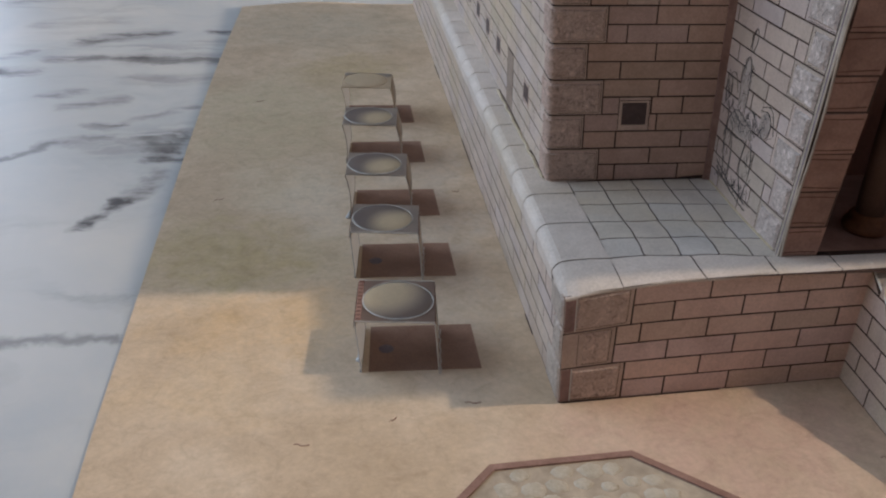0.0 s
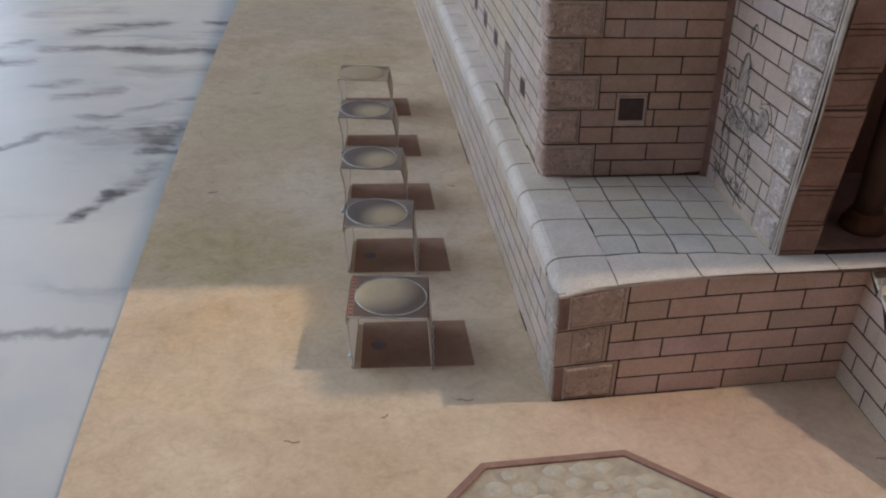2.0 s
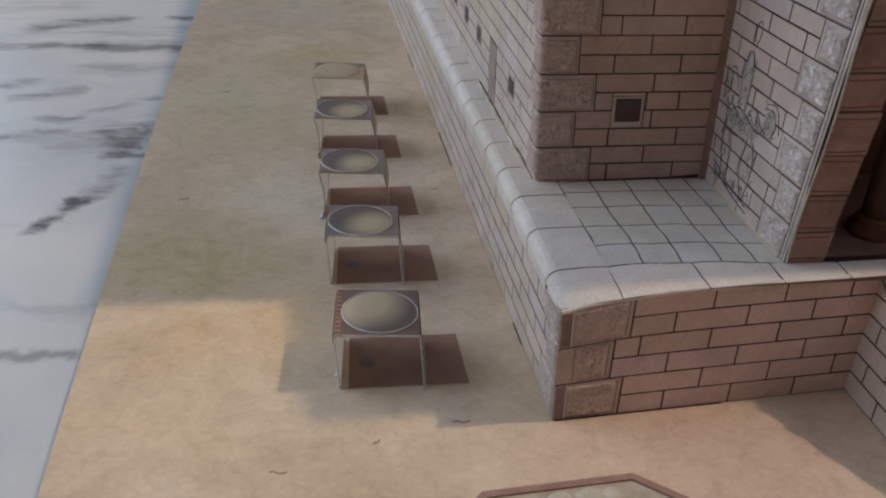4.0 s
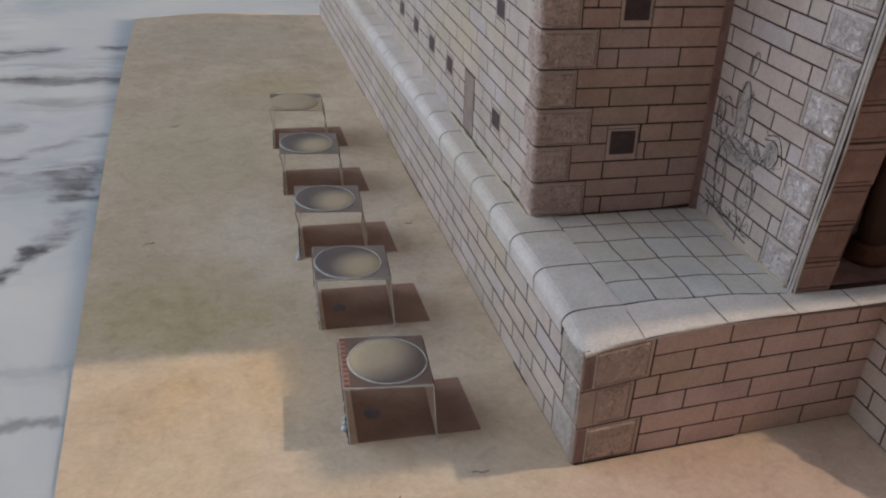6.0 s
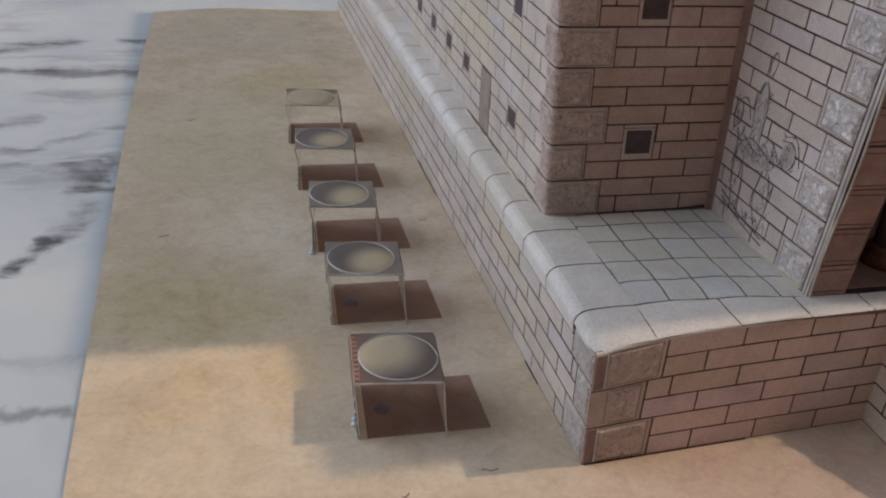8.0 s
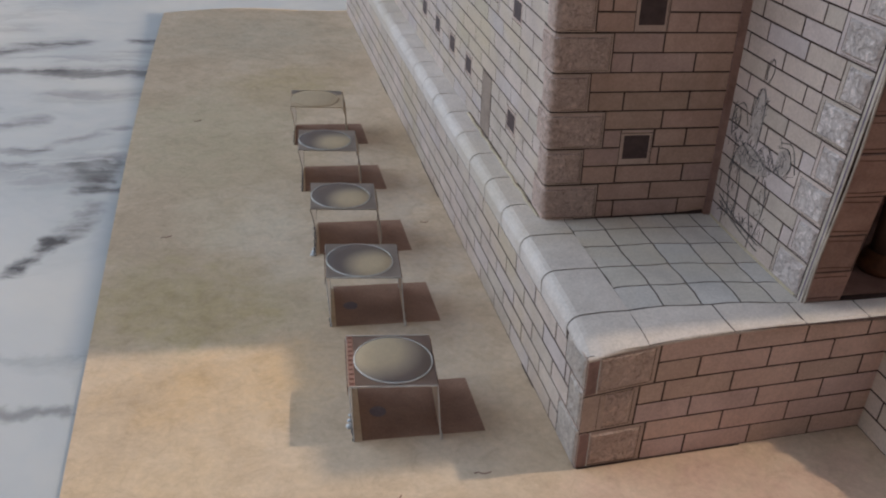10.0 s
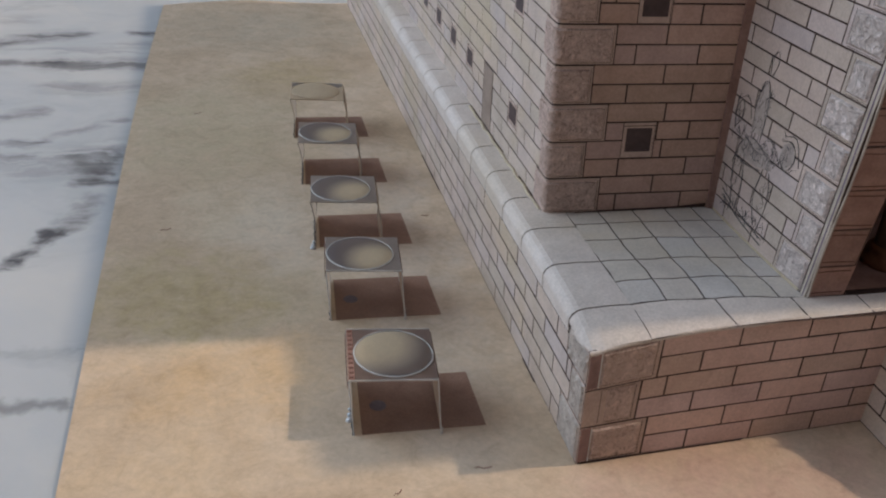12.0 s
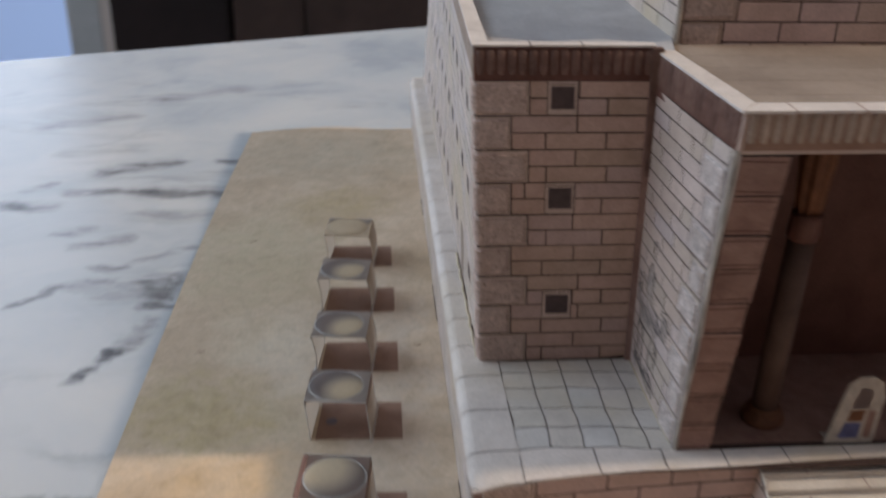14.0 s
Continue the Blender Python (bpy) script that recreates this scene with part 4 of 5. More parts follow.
def hall():
    ob = thing("temple_hall", (1.8, 12, POD_Z), "long flat-roofed hall of brick-printed card", "building")
    xl, xr, y0, y1, z0, z1 = 0.41, 3.20, 3.40, 22.7, POD_Z, 7.35
    dx = LEAN * (z1 - z0)
    front = Face((xl, y0, z0), (xr, y0, z0), (xr - 0.15, y0, z1), (xl + dx, y0, z1))
    far_x = xl + 0.28
    side = Face((xl, y1, z0), (xl, y0, z0), (xl + dx, y0, z1), (far_x, y1, z1))
    body = hexa(bmesh.new(), [(xl + 0.05, y0 + 0.02, z0), (xr, y0 + 0.02, z0), (xr, y1, z0), (xl + 0.45, y1, z0)],
                [(xl + dx + 0.35, y0 + 0.02, z1), (xr - 0.15, y0 + 0.02, z1), (xr - 0.15, y1, z1), (far_x + 0.35, y1, z1)])
    part("body", body, M_INK_SHADE, ob)
    fw = part("front_wall", front.slab(0.03), M_INK_SHADE, ob)
    rows = 18
    step = front.h / rows
    holes = []
    for r in (3, 10, 16):
        v = r * step + 0.11
        holes.append((1.20, 1.62 - 0.003 * r, v, v + 0.385))
    free = [(a - 0.05, b + 0.05, c - 0.11, c - 0.11 + 2 * step) for a, b, c, d in holes]
    ends = ((1.55, 2.66), (2.13,), (1.50, 2.63), (2.165,), (2.04, 2.57), (1.20, 2.12), (1.44, 2.50), (1.99,), (1.48, 2.475), (1.93,), (2.41,), (1.05, 1.9), (1.40, 2.44), (1.88,), (1.35, 2.38), (1.86,), (2.35,), (1.85,))

    def ql(r):
        return 0.86 if (r // 2) % 2 == 0 else 0.575

    def marks(r):
        left = xl + LEAN * (r + 0.5) * step
        right = xr - 0.15 * (r + 0.5) / rows
        return [(x - left) * front.w / (right - left) for x in ends[r]]

    courses(front, fw, 0, front.h, rows, 1.02, lambda r: 0.0, 0, front.w, free, ql, material=M_BRICK_SHADED, marks=marks)
    for k in range(9):
        long = k % 2 == 0
        corner_stone(front, side, k * 2 * step, (k + 1) * 2 * step, 0.86 if long else 0.575, 0.50 if long else 0.34, M_QUOIN, M_BOSS, fw)
    for h in holes:
        window_print(front, fw, *h, 0.095, 2 * step - 0.11 - 0.385 - 0.014)
    # Side wall: windows in three rows and a door.
    sw = part("side_wall", side.slab(0.03, 40, 16), M_INK_SHADE, ob)
    wins = []
    for v in (0.74, 2.62, 4.30):
        for k in range(11):
            y = 5.12 + 1.42 * k + (0.15 if k > 1 else 0)
            if k == 1 and v < 1:
                continue
            wins.append((y1 - y - 0.42, y1 - y, v, v + 0.30))
    door = (y1 - 7.25, y1 - 6.62, 0.0, 1.18)
    free = [(a - 0.05, b + 0.05, c - 0.045, d + 0.045) for a, b, c, d in wins] + [door]
    courses(side, sw, 0, side.h, rows, 1.0, lambda r: (0.3, 0.8, 0.1, 0.6)[r % 4], 0, side.w, free, None, lambda r: 0.50 if (r // 2) % 2 == 0 else 0.34, M_BRICK_WINDOWLIT)
    for h in wins:
        window_print(side, sw, *h)
    part("door", side.plate(door[0] + 0.02, door[1] - 0.02, 0.0, 1.16, 0.006), M_DOOR, sw)
    # Cornices and cap strips.
    top = Face((xl + dx, y0, z1), (xr - 0.15, y0, z1), (xr - 0.15 - 0.02, y0 - 0.01, z1 + 0.55), (xl + dx - 0.02, y0 - 0.01, z1 + 0.55))
    part("parapet", top.slab(0.08), M_DARK, ob)
    cornice(top, ob, 0, 0.45, 0, top.w, 0.17, M_CORNICE)
    tside = Face((far_x, y1, z1), (xl + dx, y0 - 0.01, z1), (xl + dx - 0.02, y0 - 0.01, z1 + 0.55), (far_x - 0.02, y1, z1 + 0.55))
    part("parapet", tside.slab(0.08), M_DARK, ob)
    cornice(tside, ob, 0, 0.45, 0, tside.w, 0.135, M_CORNICE_LIGHT)
    xa, xb, zt = xl + dx - 0.03, xr - 0.15, z1 + 0.55
    part("cap_strip", box(xa - 0.03, y0 - 0.03, zt, xb, y0 + 0.20, zt + 0.04, bev=0.012), M_COPING, ob)
    q = [(xa - 0.03, y0 + 0.205), (xa + 0.24, y0 + 0.205), (far_x + 0.22, y1), (far_x - 0.05, y1)]
    part("cap_strip", hexa(bmesh.new(), [(*c, zt) for c in q], [(*c, zt + 0.04) for c in q]), M_COPING, ob)
    for x in (xa + 0.9, xa + 1.75):
        part("cap_joint", box(x, y0 - 0.032, zt + 0.001, x + 0.02, y0 + 0.2, zt + 0.043), M_INK_SHADE, ob)
    bm = bmesh.new()
    n = 10
    g = [[bm.verts.new((xa + 0.1 + (3.86 - xa - 0.1) * i / n if j else xa + 0.1 + (3.40 - xa - 0.1) * i / n, y0 + 0.1 + (y1 - y0 - 0.1) * j / n, zt - 0.12 + 0.04 * math.sin(i * 1.3) * math.cos(j * 1.1))) for i in range(n + 1)] for j in range(n + 1)]
    for j in range(n):
        for i in range(n):
            bm.faces.new((g[j][i], g[j][i + 1], g[j + 1][i + 1], g[j + 1][i]))
    part("roof", bm, M_ROOF, ob, smooth=True)
    # Folded strip closing the corner, and a dark strip as shade under the front.
    part("corner_fold", hexa(bmesh.new(), [(3.14, y0 - 0.05, z0), (3.24, y0 - 0.08, z0), (3.26, y0 + 0.02, z0), (3.14, y0 + 0.02, z0)],
                             [(3.00, y0 - 0.05, z1), (3.12, y0 - 0.08, z1), (3.14, y0 + 0.02, z1), (3.00, y0 + 0.02, z1)]), M_PILASTER, ob)
    part("base_slit", tube([(0.9, y0 - 0.012, z0 + 0.006), (1.6, y0 - 0.016, z0 + 0.012), (2.5, y0 - 0.016, z0 + 0.022), (3.1, y0 - 0.012, z0 + 0.03)], 0.016, sides=5), M_INK_SHADE, ob)
    # More dark tubes for contact shade along the hall's left foot.
    for ya, yb in ((3.6, 4.7), (5.7, 8.0)):
        part("base_slit", tube([(xl - 0.012 + 0.01 * math.sin(5 * k), ya + (yb - ya) * k / 6, z0 + 0.022) for k in range(7)], 0.015, sides=5), M_INK_SHADE, ob)
    part("base_slit", hexa(bmesh.new(), [(2.45, y0 - 0.006, z0 + 0.01), (3.13, y0 - 0.006, z0 + 0.01), (3.13, y0, z0 + 0.01), (2.45, y0, z0 + 0.01)],
                           [(2.45, y0 - 0.006, z0 + 0.018), (3.13, y0 - 0.006, z0 + 0.075), (3.13, y0, z0 + 0.075), (2.45, y0, z0 + 0.018)]), M_INK_SHADE, ob)
    part("glue_stain", tube([(xl - 0.05 + 0.02 * math.sin(2.7 * k), 3.5 + 0.3 * k, z0 + 0.004) for k in range(16)], 0.035, sides=6), M_STAIN, ob)
    # Dark red strip in the corner beside the porch.
    part("corner_strip", hexa(bmesh.new(), [(3.08, y0 - 0.10, 5.7), (3.16, y0 - 0.10, 5.7), (3.16, y0 + 0.05, 5.7), (3.08, y0 + 0.05, 5.7)],
                              [(2.97, y0 - 0.10, 7.9), (3.16, y0 - 0.10, 7.9), (3.16, y0 + 0.05, 7.9), (2.97, y0 + 0.05, 7.9)]), M_CORNICE, ob)


hall()


# ---------------------------------------------------------------- porch
def porch():
    ob = thing("temple_porch", (6, 2, POD_Z), "tall open porch of brick-printed card, dark inside", "porch")
    A, B = Vector((3.27, 0.63, POD_Z)), Vector((3.24, 3.40, POD_Z))
    C, D = Vector((3.12, 3.45, 7.25)), Vector((3.36, 0.27, 7.25))
    wall_f = Face(B, A, D, C, bow=0.03)
    wall = part("side_wall", hexa(bmesh.new(), [wall_f.at(0, 0, -0.10), wall_f.at(wall_f.w, 0, -0.10), wall_f.at(wall_f.w, wall_f.h, -0.10), wall_f.at(0, wall_f.h, -0.10)],
                                  [wall_f.at(0, 0), wall_f.at(wall_f.w, 0), wall_f.at(wall_f.w, wall_f.h), wall_f.at(0, wall_f.h)]), M_INK_SHADE, ob)
    # The face bows, so its printed skin is laid in narrow strips by the bricks themselves.
    rows = 19
    step = wall_f.h / rows

    def qr(r):
        return 0.70 if (r // 2) % 2 == 0 else 0.48

    bed = bmesh.new()
    for k in range(6):
        u0, u1 = wall_f.w * k / 6, wall_f.w * (k + 1) / 6
        hexa(bed, [wall_f.at(u, v, -0.03) for u, v in ((u0, 0), (u1, 0), (u1, wall_f.h), (u0, wall_f.h))], [wall_f.at(u, v, -0.002) for u, v in ((u0, 0), (u1, 0), (u1, wall_f.h), (u0, wall_f.h))])
    bmesh.ops.remove_doubles(bed, verts=bed.verts, dist=0.0005)
    part("joint_bed", bed, M_INK_SHADE, wall)
    courses(wall_f, wall, 0, wall_f.h, rows, 0.86, lambda r: (0.40, 0.75, 0.2, 0.6)[r % 4], 0.0, wall_f.w - 0.125, (), None, qr, M_PORCH)
    quoins(wall_f, wall, 0, step * 2, 9, 0.70, 0.48, wall_f.w - 0.125, -1, step, M_PORCH, M_BOSS_WINDOWLIT)
    # A faint ink drawing of strokes low on the wall.
    rnd = random.Random(9)
    strokes = [
        [(0.35, 0.95), (0.45, 1.35), (0.70, 1.55), (1.0, 1.45), (1.35, 1.30), (1.55, 1.55)],
        [(0.45, 1.2), (0.40, 0.8), (0.55, 0.35), (0.50, 0.20)], [(0.62, 1.2), (0.75, 0.75), (0.70, 0.30)],
        [(1.15, 1.2), (1.05, 0.70), (1.25, 0.30)], [(1.3, 1.2), (1.45, 0.8), (1.35, 0.25)],
        [(1.40, 1.75), (1.65, 1.85), (1.78, 1.60), (1.62, 1.35), (1.45, 1.50)], [(1.45, 1.85), (1.70, 1.95), (1.86, 1.55)],
        [(0.25, 1.45), (0.18, 1.75), (0.32, 2.0), (0.42, 1.7), (0.25, 1.5)], [(0.2, 1.9), (0.45, 2.1), (0.6, 1.75)],
        [(0.70, 1.55), (0.62, 2.1), (0.80, 2.5), (0.95, 2.1), (0.92, 1.5)], [(0.80, 2.5), (0.76, 2.75), (0.86, 2.9), (0.95, 2.7), (0.84, 2.5)],
        [(0.25, 0.45), (0.8, 0.30), (1.5, 0.22)], [(0.3, 0.38), (0.9, 0.22), (1.55, 0.14)], [(0.95, 1.4), (1.15, 1.7), (1.35, 1.5)],
        [(0.55, 1.5), (0.9, 1.3), (1.2, 1.45)], [(0.4, 1.1), (0.7, 1.05), (1.1, 1.15)],
    ]
    for line in strokes:
        for again in range(2):
            c = [(u + rnd.uniform(-0.03, 0.03) * again, v + rnd.uniform(-0.03, 0.03) * again) for u, v in line]
            for _ in range(3):
                cut = [c[0]]
                for (u, v), (u2, v2) in zip(c, c[1:]):
                    cut += [(u * 0.75 + u2 * 0.25, v * 0.75 + v2 * 0.25), (u * 0.25 + u2 * 0.75, v * 0.25 + v2 * 0.75)]
                c = cut + [c[-1]]
            part("ink_line", tube([wall_f.at(u, v, PROUD + 0.001) for u, v in c], 0.0045, sides=4), M_SKETCH, wall)
    hatch = bmesh.new()
    for cu, cv, du, dv, n in ((0.9, 1.35, 0.5, 0.16, 60), (0.8, 2.0, 0.14, 0.42, 24), (1.6, 1.6, 0.17, 0.25, 20), (0.32, 1.6, 0.14, 0.35, 20), (0.9, 0.28, 0.65, 0.10, 40), (0.5, 0.75, 0.12, 0.35, 14), (1.3, 0.75, 0.16, 0.35, 14)):
        for _ in range(n):
            u, v, a, l = cu + rnd.uniform(-du, du), cv + rnd.uniform(-dv, dv), rnd.gauss(1.3, 0.6), rnd.uniform(0.05, 0.17)
            b = a + rnd.uniform(-0.7, 0.7)
            pts = [(u, v), (u + l * math.cos(a) * 0.5, v + l * math.sin(a) * 0.5), (u + l * math.cos(a) * 0.5 + l * math.cos(b) * 0.5, v + l * math.sin(a) * 0.5 + l * math.sin(b) * 0.5)]
            tube([wall_f.at(p, max(0.05, q), PROUD + 0.001) for p, q in pts], rnd.uniform(0.0025, 0.006), hatch, 4)
    part("ink_hatching", hatch, M_SKETCH, wall)
    part("glue_stain", tube([wall_f.at(0.1 + 0.25 * k, 0.02, 0.002) for k in range(11)], 0.022, sides=6), M_STAIN, wall)
    for blot in ([(0.45, 1.15), (0.95, 1.15), (1.35, 1.25), (1.2, 1.45), (0.8, 1.52), (0.5, 1.4)], [(0.66, 1.6), (0.92, 1.6), (0.95, 2.1), (0.8, 2.45), (0.65, 2.1)], [(1.42, 1.5), (1.6, 1.38), (1.76, 1.6), (1.62, 1.82), (1.45, 1.72)]):
        bm = bmesh.new()
        bm.faces.new([bm.verts.new(wall_f.at(u, v, PROUD + 0.0015)) for u, v in blot])
        bm.faces.new([bm.verts.new(wall_f.at(u, v, PROUD - 0.001)) for u, v in reversed(blot)])
        part("ink_wash", bm, M_WASH, wall)
    # White cut edge of the thick card.
    lip = [wall_f.at(wall_f.w + 0.01, v, -0.03 + 0.02 * math.sin(v * 2.3)) for v in [wall_f.h * k / 24 for k in range(25)]]
    part("card_edge", tube(lip, 0.020, sides=6), M_CREAM, ob)
    strip = bmesh.new()
    for k in range(12):
        wall_f.plate(wall_f.w - 0.105, wall_f.w - 0.002, wall_f.h * k / 12, wall_f.h * (k + 1) / 12, 0.012, 0.0, strip, 0.0)
    bmesh.ops.remove_doubles(strip, verts=strip.verts, dist=0.0005)
    part("glue_strip", strip, M_CREAM, ob)
    part("fold_line", tube([wall_f.at(wall_f.w - 0.052 + 0.01 * math.sin(v), v, 0.013) for v in [wall_f.h * k / 24 for k in range(25)]], 0.009, sides=5), M_PLUM, ob)
    # Front pilaster of stacked stones; its inner edge runs out to the right as it rises.
    pil = Face((3.30, 0.63, POD_Z), (3.86, 0.63, POD_Z), (4.16, 0.27, 7.20), (3.42, 0.27, 7.20))
    fr = part("pilaster", pil.slab(0.05), M_INK_SHADE, ob)
    v, k = 0.0, 0
    hs = (0.50, 0.58, 0.60, 0.62, 0.52, 0.60, 0.55, 0.62, 0.61)
    for k, h in enumerate(hs):
        top = min(v + h, pil.h)
        off = 0.02 if k in (3, 6) else 0.0
        st = part("pilaster_stone", pil.plate(0.006, pil.w - 0.004 - 0.03 * math.sin(k * 1.9) ** 2, v + 0.012, top - 0.012, 0.012 + off), M_PILASTER, fr)
        lines = bmesh.new()
        for g in (0.07, h - 0.085):
            pts = [pil.at(0.012 + (pil.w - 0.06) * i / 6, v + g + 0.009 * math.sin(math.pi * i / 6 + k), 0.0125 + off) for i in range(7)]
            tube(pts, 0.008, lines, 4)
        part("stone_line", lines, M_DARK, st)
        v = top
    # Lintel, cornice, cap.
    xr = 14.0
    head = Face((3.42, 0.27, 7.20), (xr, 0.40, 7.20), (xr, 0.38, 7.80), (3.42, 0.25, 7.80))
    part("lintel", head.slab(0.10), M_QUOIN, ob)
    cornice(head, ob, 0.06, 0.56, 0.02, head.w, 0.17, M_CORNICE_LIGHT)
    sidehead = Face((3.12, 3.42, 7.25), (3.37, 0.27, 7.25), (3.39, 0.25, 7.80), (3.14, 3.42, 7.80))
    part("parapet", sidehead.slab(0.10), M_QUOIN, ob)
    cornice(sidehead, ob, -0.12, 0.50, 0.0, sidehead.w - 0.05, 0.17, M_CORNICE)
    zt = 7.80
    part("cap_strip", hexa(bmesh.new(), [(3.34, 0.19, zt), (xr, 0.33, zt), (xr, 0.70, zt), (3.66, 0.57, zt)], [(3.34, 0.19, zt + 0.04), (xr, 0.33, zt + 0.04), (xr, 0.70, zt + 0.04), (3.66, 0.57, zt + 0.04)]), M_COPING, ob)
    part("cap_strip", hexa(bmesh.new(), [(3.33, 0.20, zt), (3.64, 0.58, zt), (3.38, 3.45, zt), (3.08, 3.45, zt)], [(3.33, 0.20, zt + 0.038), (3.64, 0.58, zt + 0.038), (3.38, 3.45, zt + 0.038), (3.08, 3.45, zt + 0.038)]), M_COPING, ob)
    for x in (4.05, 5.02, 6.0, 7.0):
        y = 0.19 + (x - 3.34) * 0.013
        part("cap_joint", hexa(bmesh.new(), [(x, y - 0.005, zt), (x + 0.02, y - 0.005, zt), (x + 0.03, y + 0.36, zt), (x + 0.01, y + 0.36, zt)],
                               [(x, y - 0.005, zt + 0.043), (x + 0.02, y - 0.005, zt + 0.043), (x + 0.03, y + 0.36, zt + 0.043), (x + 0.01, y + 0.36, zt + 0.043)]), M_BROWN, ob)
    roof = part("roof", box(3.45, 0.60, zt - 0.22, 14.0, 4.39, zt - 0.10), M_ROOF_TAN, ob)
    for k in range(5):
        part("roof_board", box(3.5, 0.62 + 0.752 * k, zt - 0.10, 14.0, 0.62 + 0.752 * k + 0.742, zt - 0.085), M_ROOF_TAN, roof)
    # Dark strip painted as the shadow along the cap's inner edge.
    shade_strip = [(3.66, 0.62), (3.69, 0.62), (3.50, 2.5), (3.47, 2.5)]
    part("roof_slit", hexa(bmesh.new(), [(*c, zt - 0.08) for c in shade_strip], [(*c, zt + 0.01) for c in shade_strip]), M_INK_SHADE, ob)
    # Inside: dark back wall, right wall and ceiling, with shade put into the print.
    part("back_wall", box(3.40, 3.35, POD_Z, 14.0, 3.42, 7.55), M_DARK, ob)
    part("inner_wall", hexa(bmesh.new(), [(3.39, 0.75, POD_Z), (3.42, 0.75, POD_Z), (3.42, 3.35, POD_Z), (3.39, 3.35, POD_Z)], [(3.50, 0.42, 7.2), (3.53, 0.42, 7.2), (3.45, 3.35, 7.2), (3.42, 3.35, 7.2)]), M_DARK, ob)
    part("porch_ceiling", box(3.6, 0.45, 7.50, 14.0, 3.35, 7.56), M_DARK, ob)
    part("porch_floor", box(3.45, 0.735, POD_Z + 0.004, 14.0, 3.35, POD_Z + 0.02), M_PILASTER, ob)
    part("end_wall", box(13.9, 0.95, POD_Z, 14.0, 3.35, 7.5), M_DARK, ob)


porch()


def column():
    ob = thing("column", (5.02, 1.38, POD_Z + 0.02), "round column with orange base and capital in the dark porch", "column")
    at = (5.02, 1.38, POD_Z + 0.02)
    ln = (0.018, 0.0)
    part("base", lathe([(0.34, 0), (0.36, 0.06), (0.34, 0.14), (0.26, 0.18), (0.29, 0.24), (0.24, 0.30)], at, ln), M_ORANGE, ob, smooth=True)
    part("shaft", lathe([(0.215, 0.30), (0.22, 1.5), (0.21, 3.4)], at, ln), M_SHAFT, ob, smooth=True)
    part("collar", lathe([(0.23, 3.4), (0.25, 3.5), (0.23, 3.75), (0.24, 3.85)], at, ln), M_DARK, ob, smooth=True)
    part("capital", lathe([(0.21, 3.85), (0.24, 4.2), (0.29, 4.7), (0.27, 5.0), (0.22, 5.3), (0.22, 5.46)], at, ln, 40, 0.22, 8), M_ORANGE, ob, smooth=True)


column()


def upper_hall():
    ob = thing("sanctuary_block", (8, 12, 7.5), "higher brick-printed card block behind the porch", "building")
    x0, y0, z0, z1 = 3.66, 4.40, 7.40, 11.6
    part("body", box(x0 + 0.01, y0 + 0.01, 2.2, 14.0, 20.5, z1), M_INK_SHADE, ob)
    f = Face((x0, y0, z0), (14.0, y0, z0), (14.0, y0, z1), (x0, y0, z1))
    fw = part("front_wall", f.slab(0.03), M_INK_SHADE, ob)
    courses(f, fw, 0, 3.5, 10, 1.02, lambda r: (0.3, 0.8, 0.1, 0.6)[r % 4], 0, f.w, (), lambda r: 1.03 if (r // 2) % 2 else 0.83)
    quoins(f, fw, 0, 0.70, 5, 0.75, 0.95, 0.08, 1)
    part("corner_fold", tube([(x0 + 0.02, y0 - 0.01, z0 + 0.25 + 0.5 * k) for k in range(8)], 0.055, sides=8), M_CREAM, ob)
    s = Face((x0, 20.5, z0), (x0, y0, z0), (x0, y0, z1), (x0, 20.5, z1))
    sw = part("side_wall", s.slab(0.03), M_INK_SHADE, ob)
    courses(s, sw, 0, 2.5, 8, 1.02, lambda r: (0.3, 0.8, 0.1, 0.6)[r % 4], 6.0, s.w, (), None, None, M_BRICK_WINDOWLIT)
    part("far_skin", s.plate(0, 5.98, 0, 2.5, PROUD), M_BRICK_WINDOWLIT, sw)
    part("upper_skin", s.plate(0, s.w, 2.52, s.h, PROUD), M_BRICK_WINDOWLIT, sw)
    part("upper_skin", f.plate(0, f.w, 3.52, f.h, PROUD), M_BRICK, fw)


upper_hall()


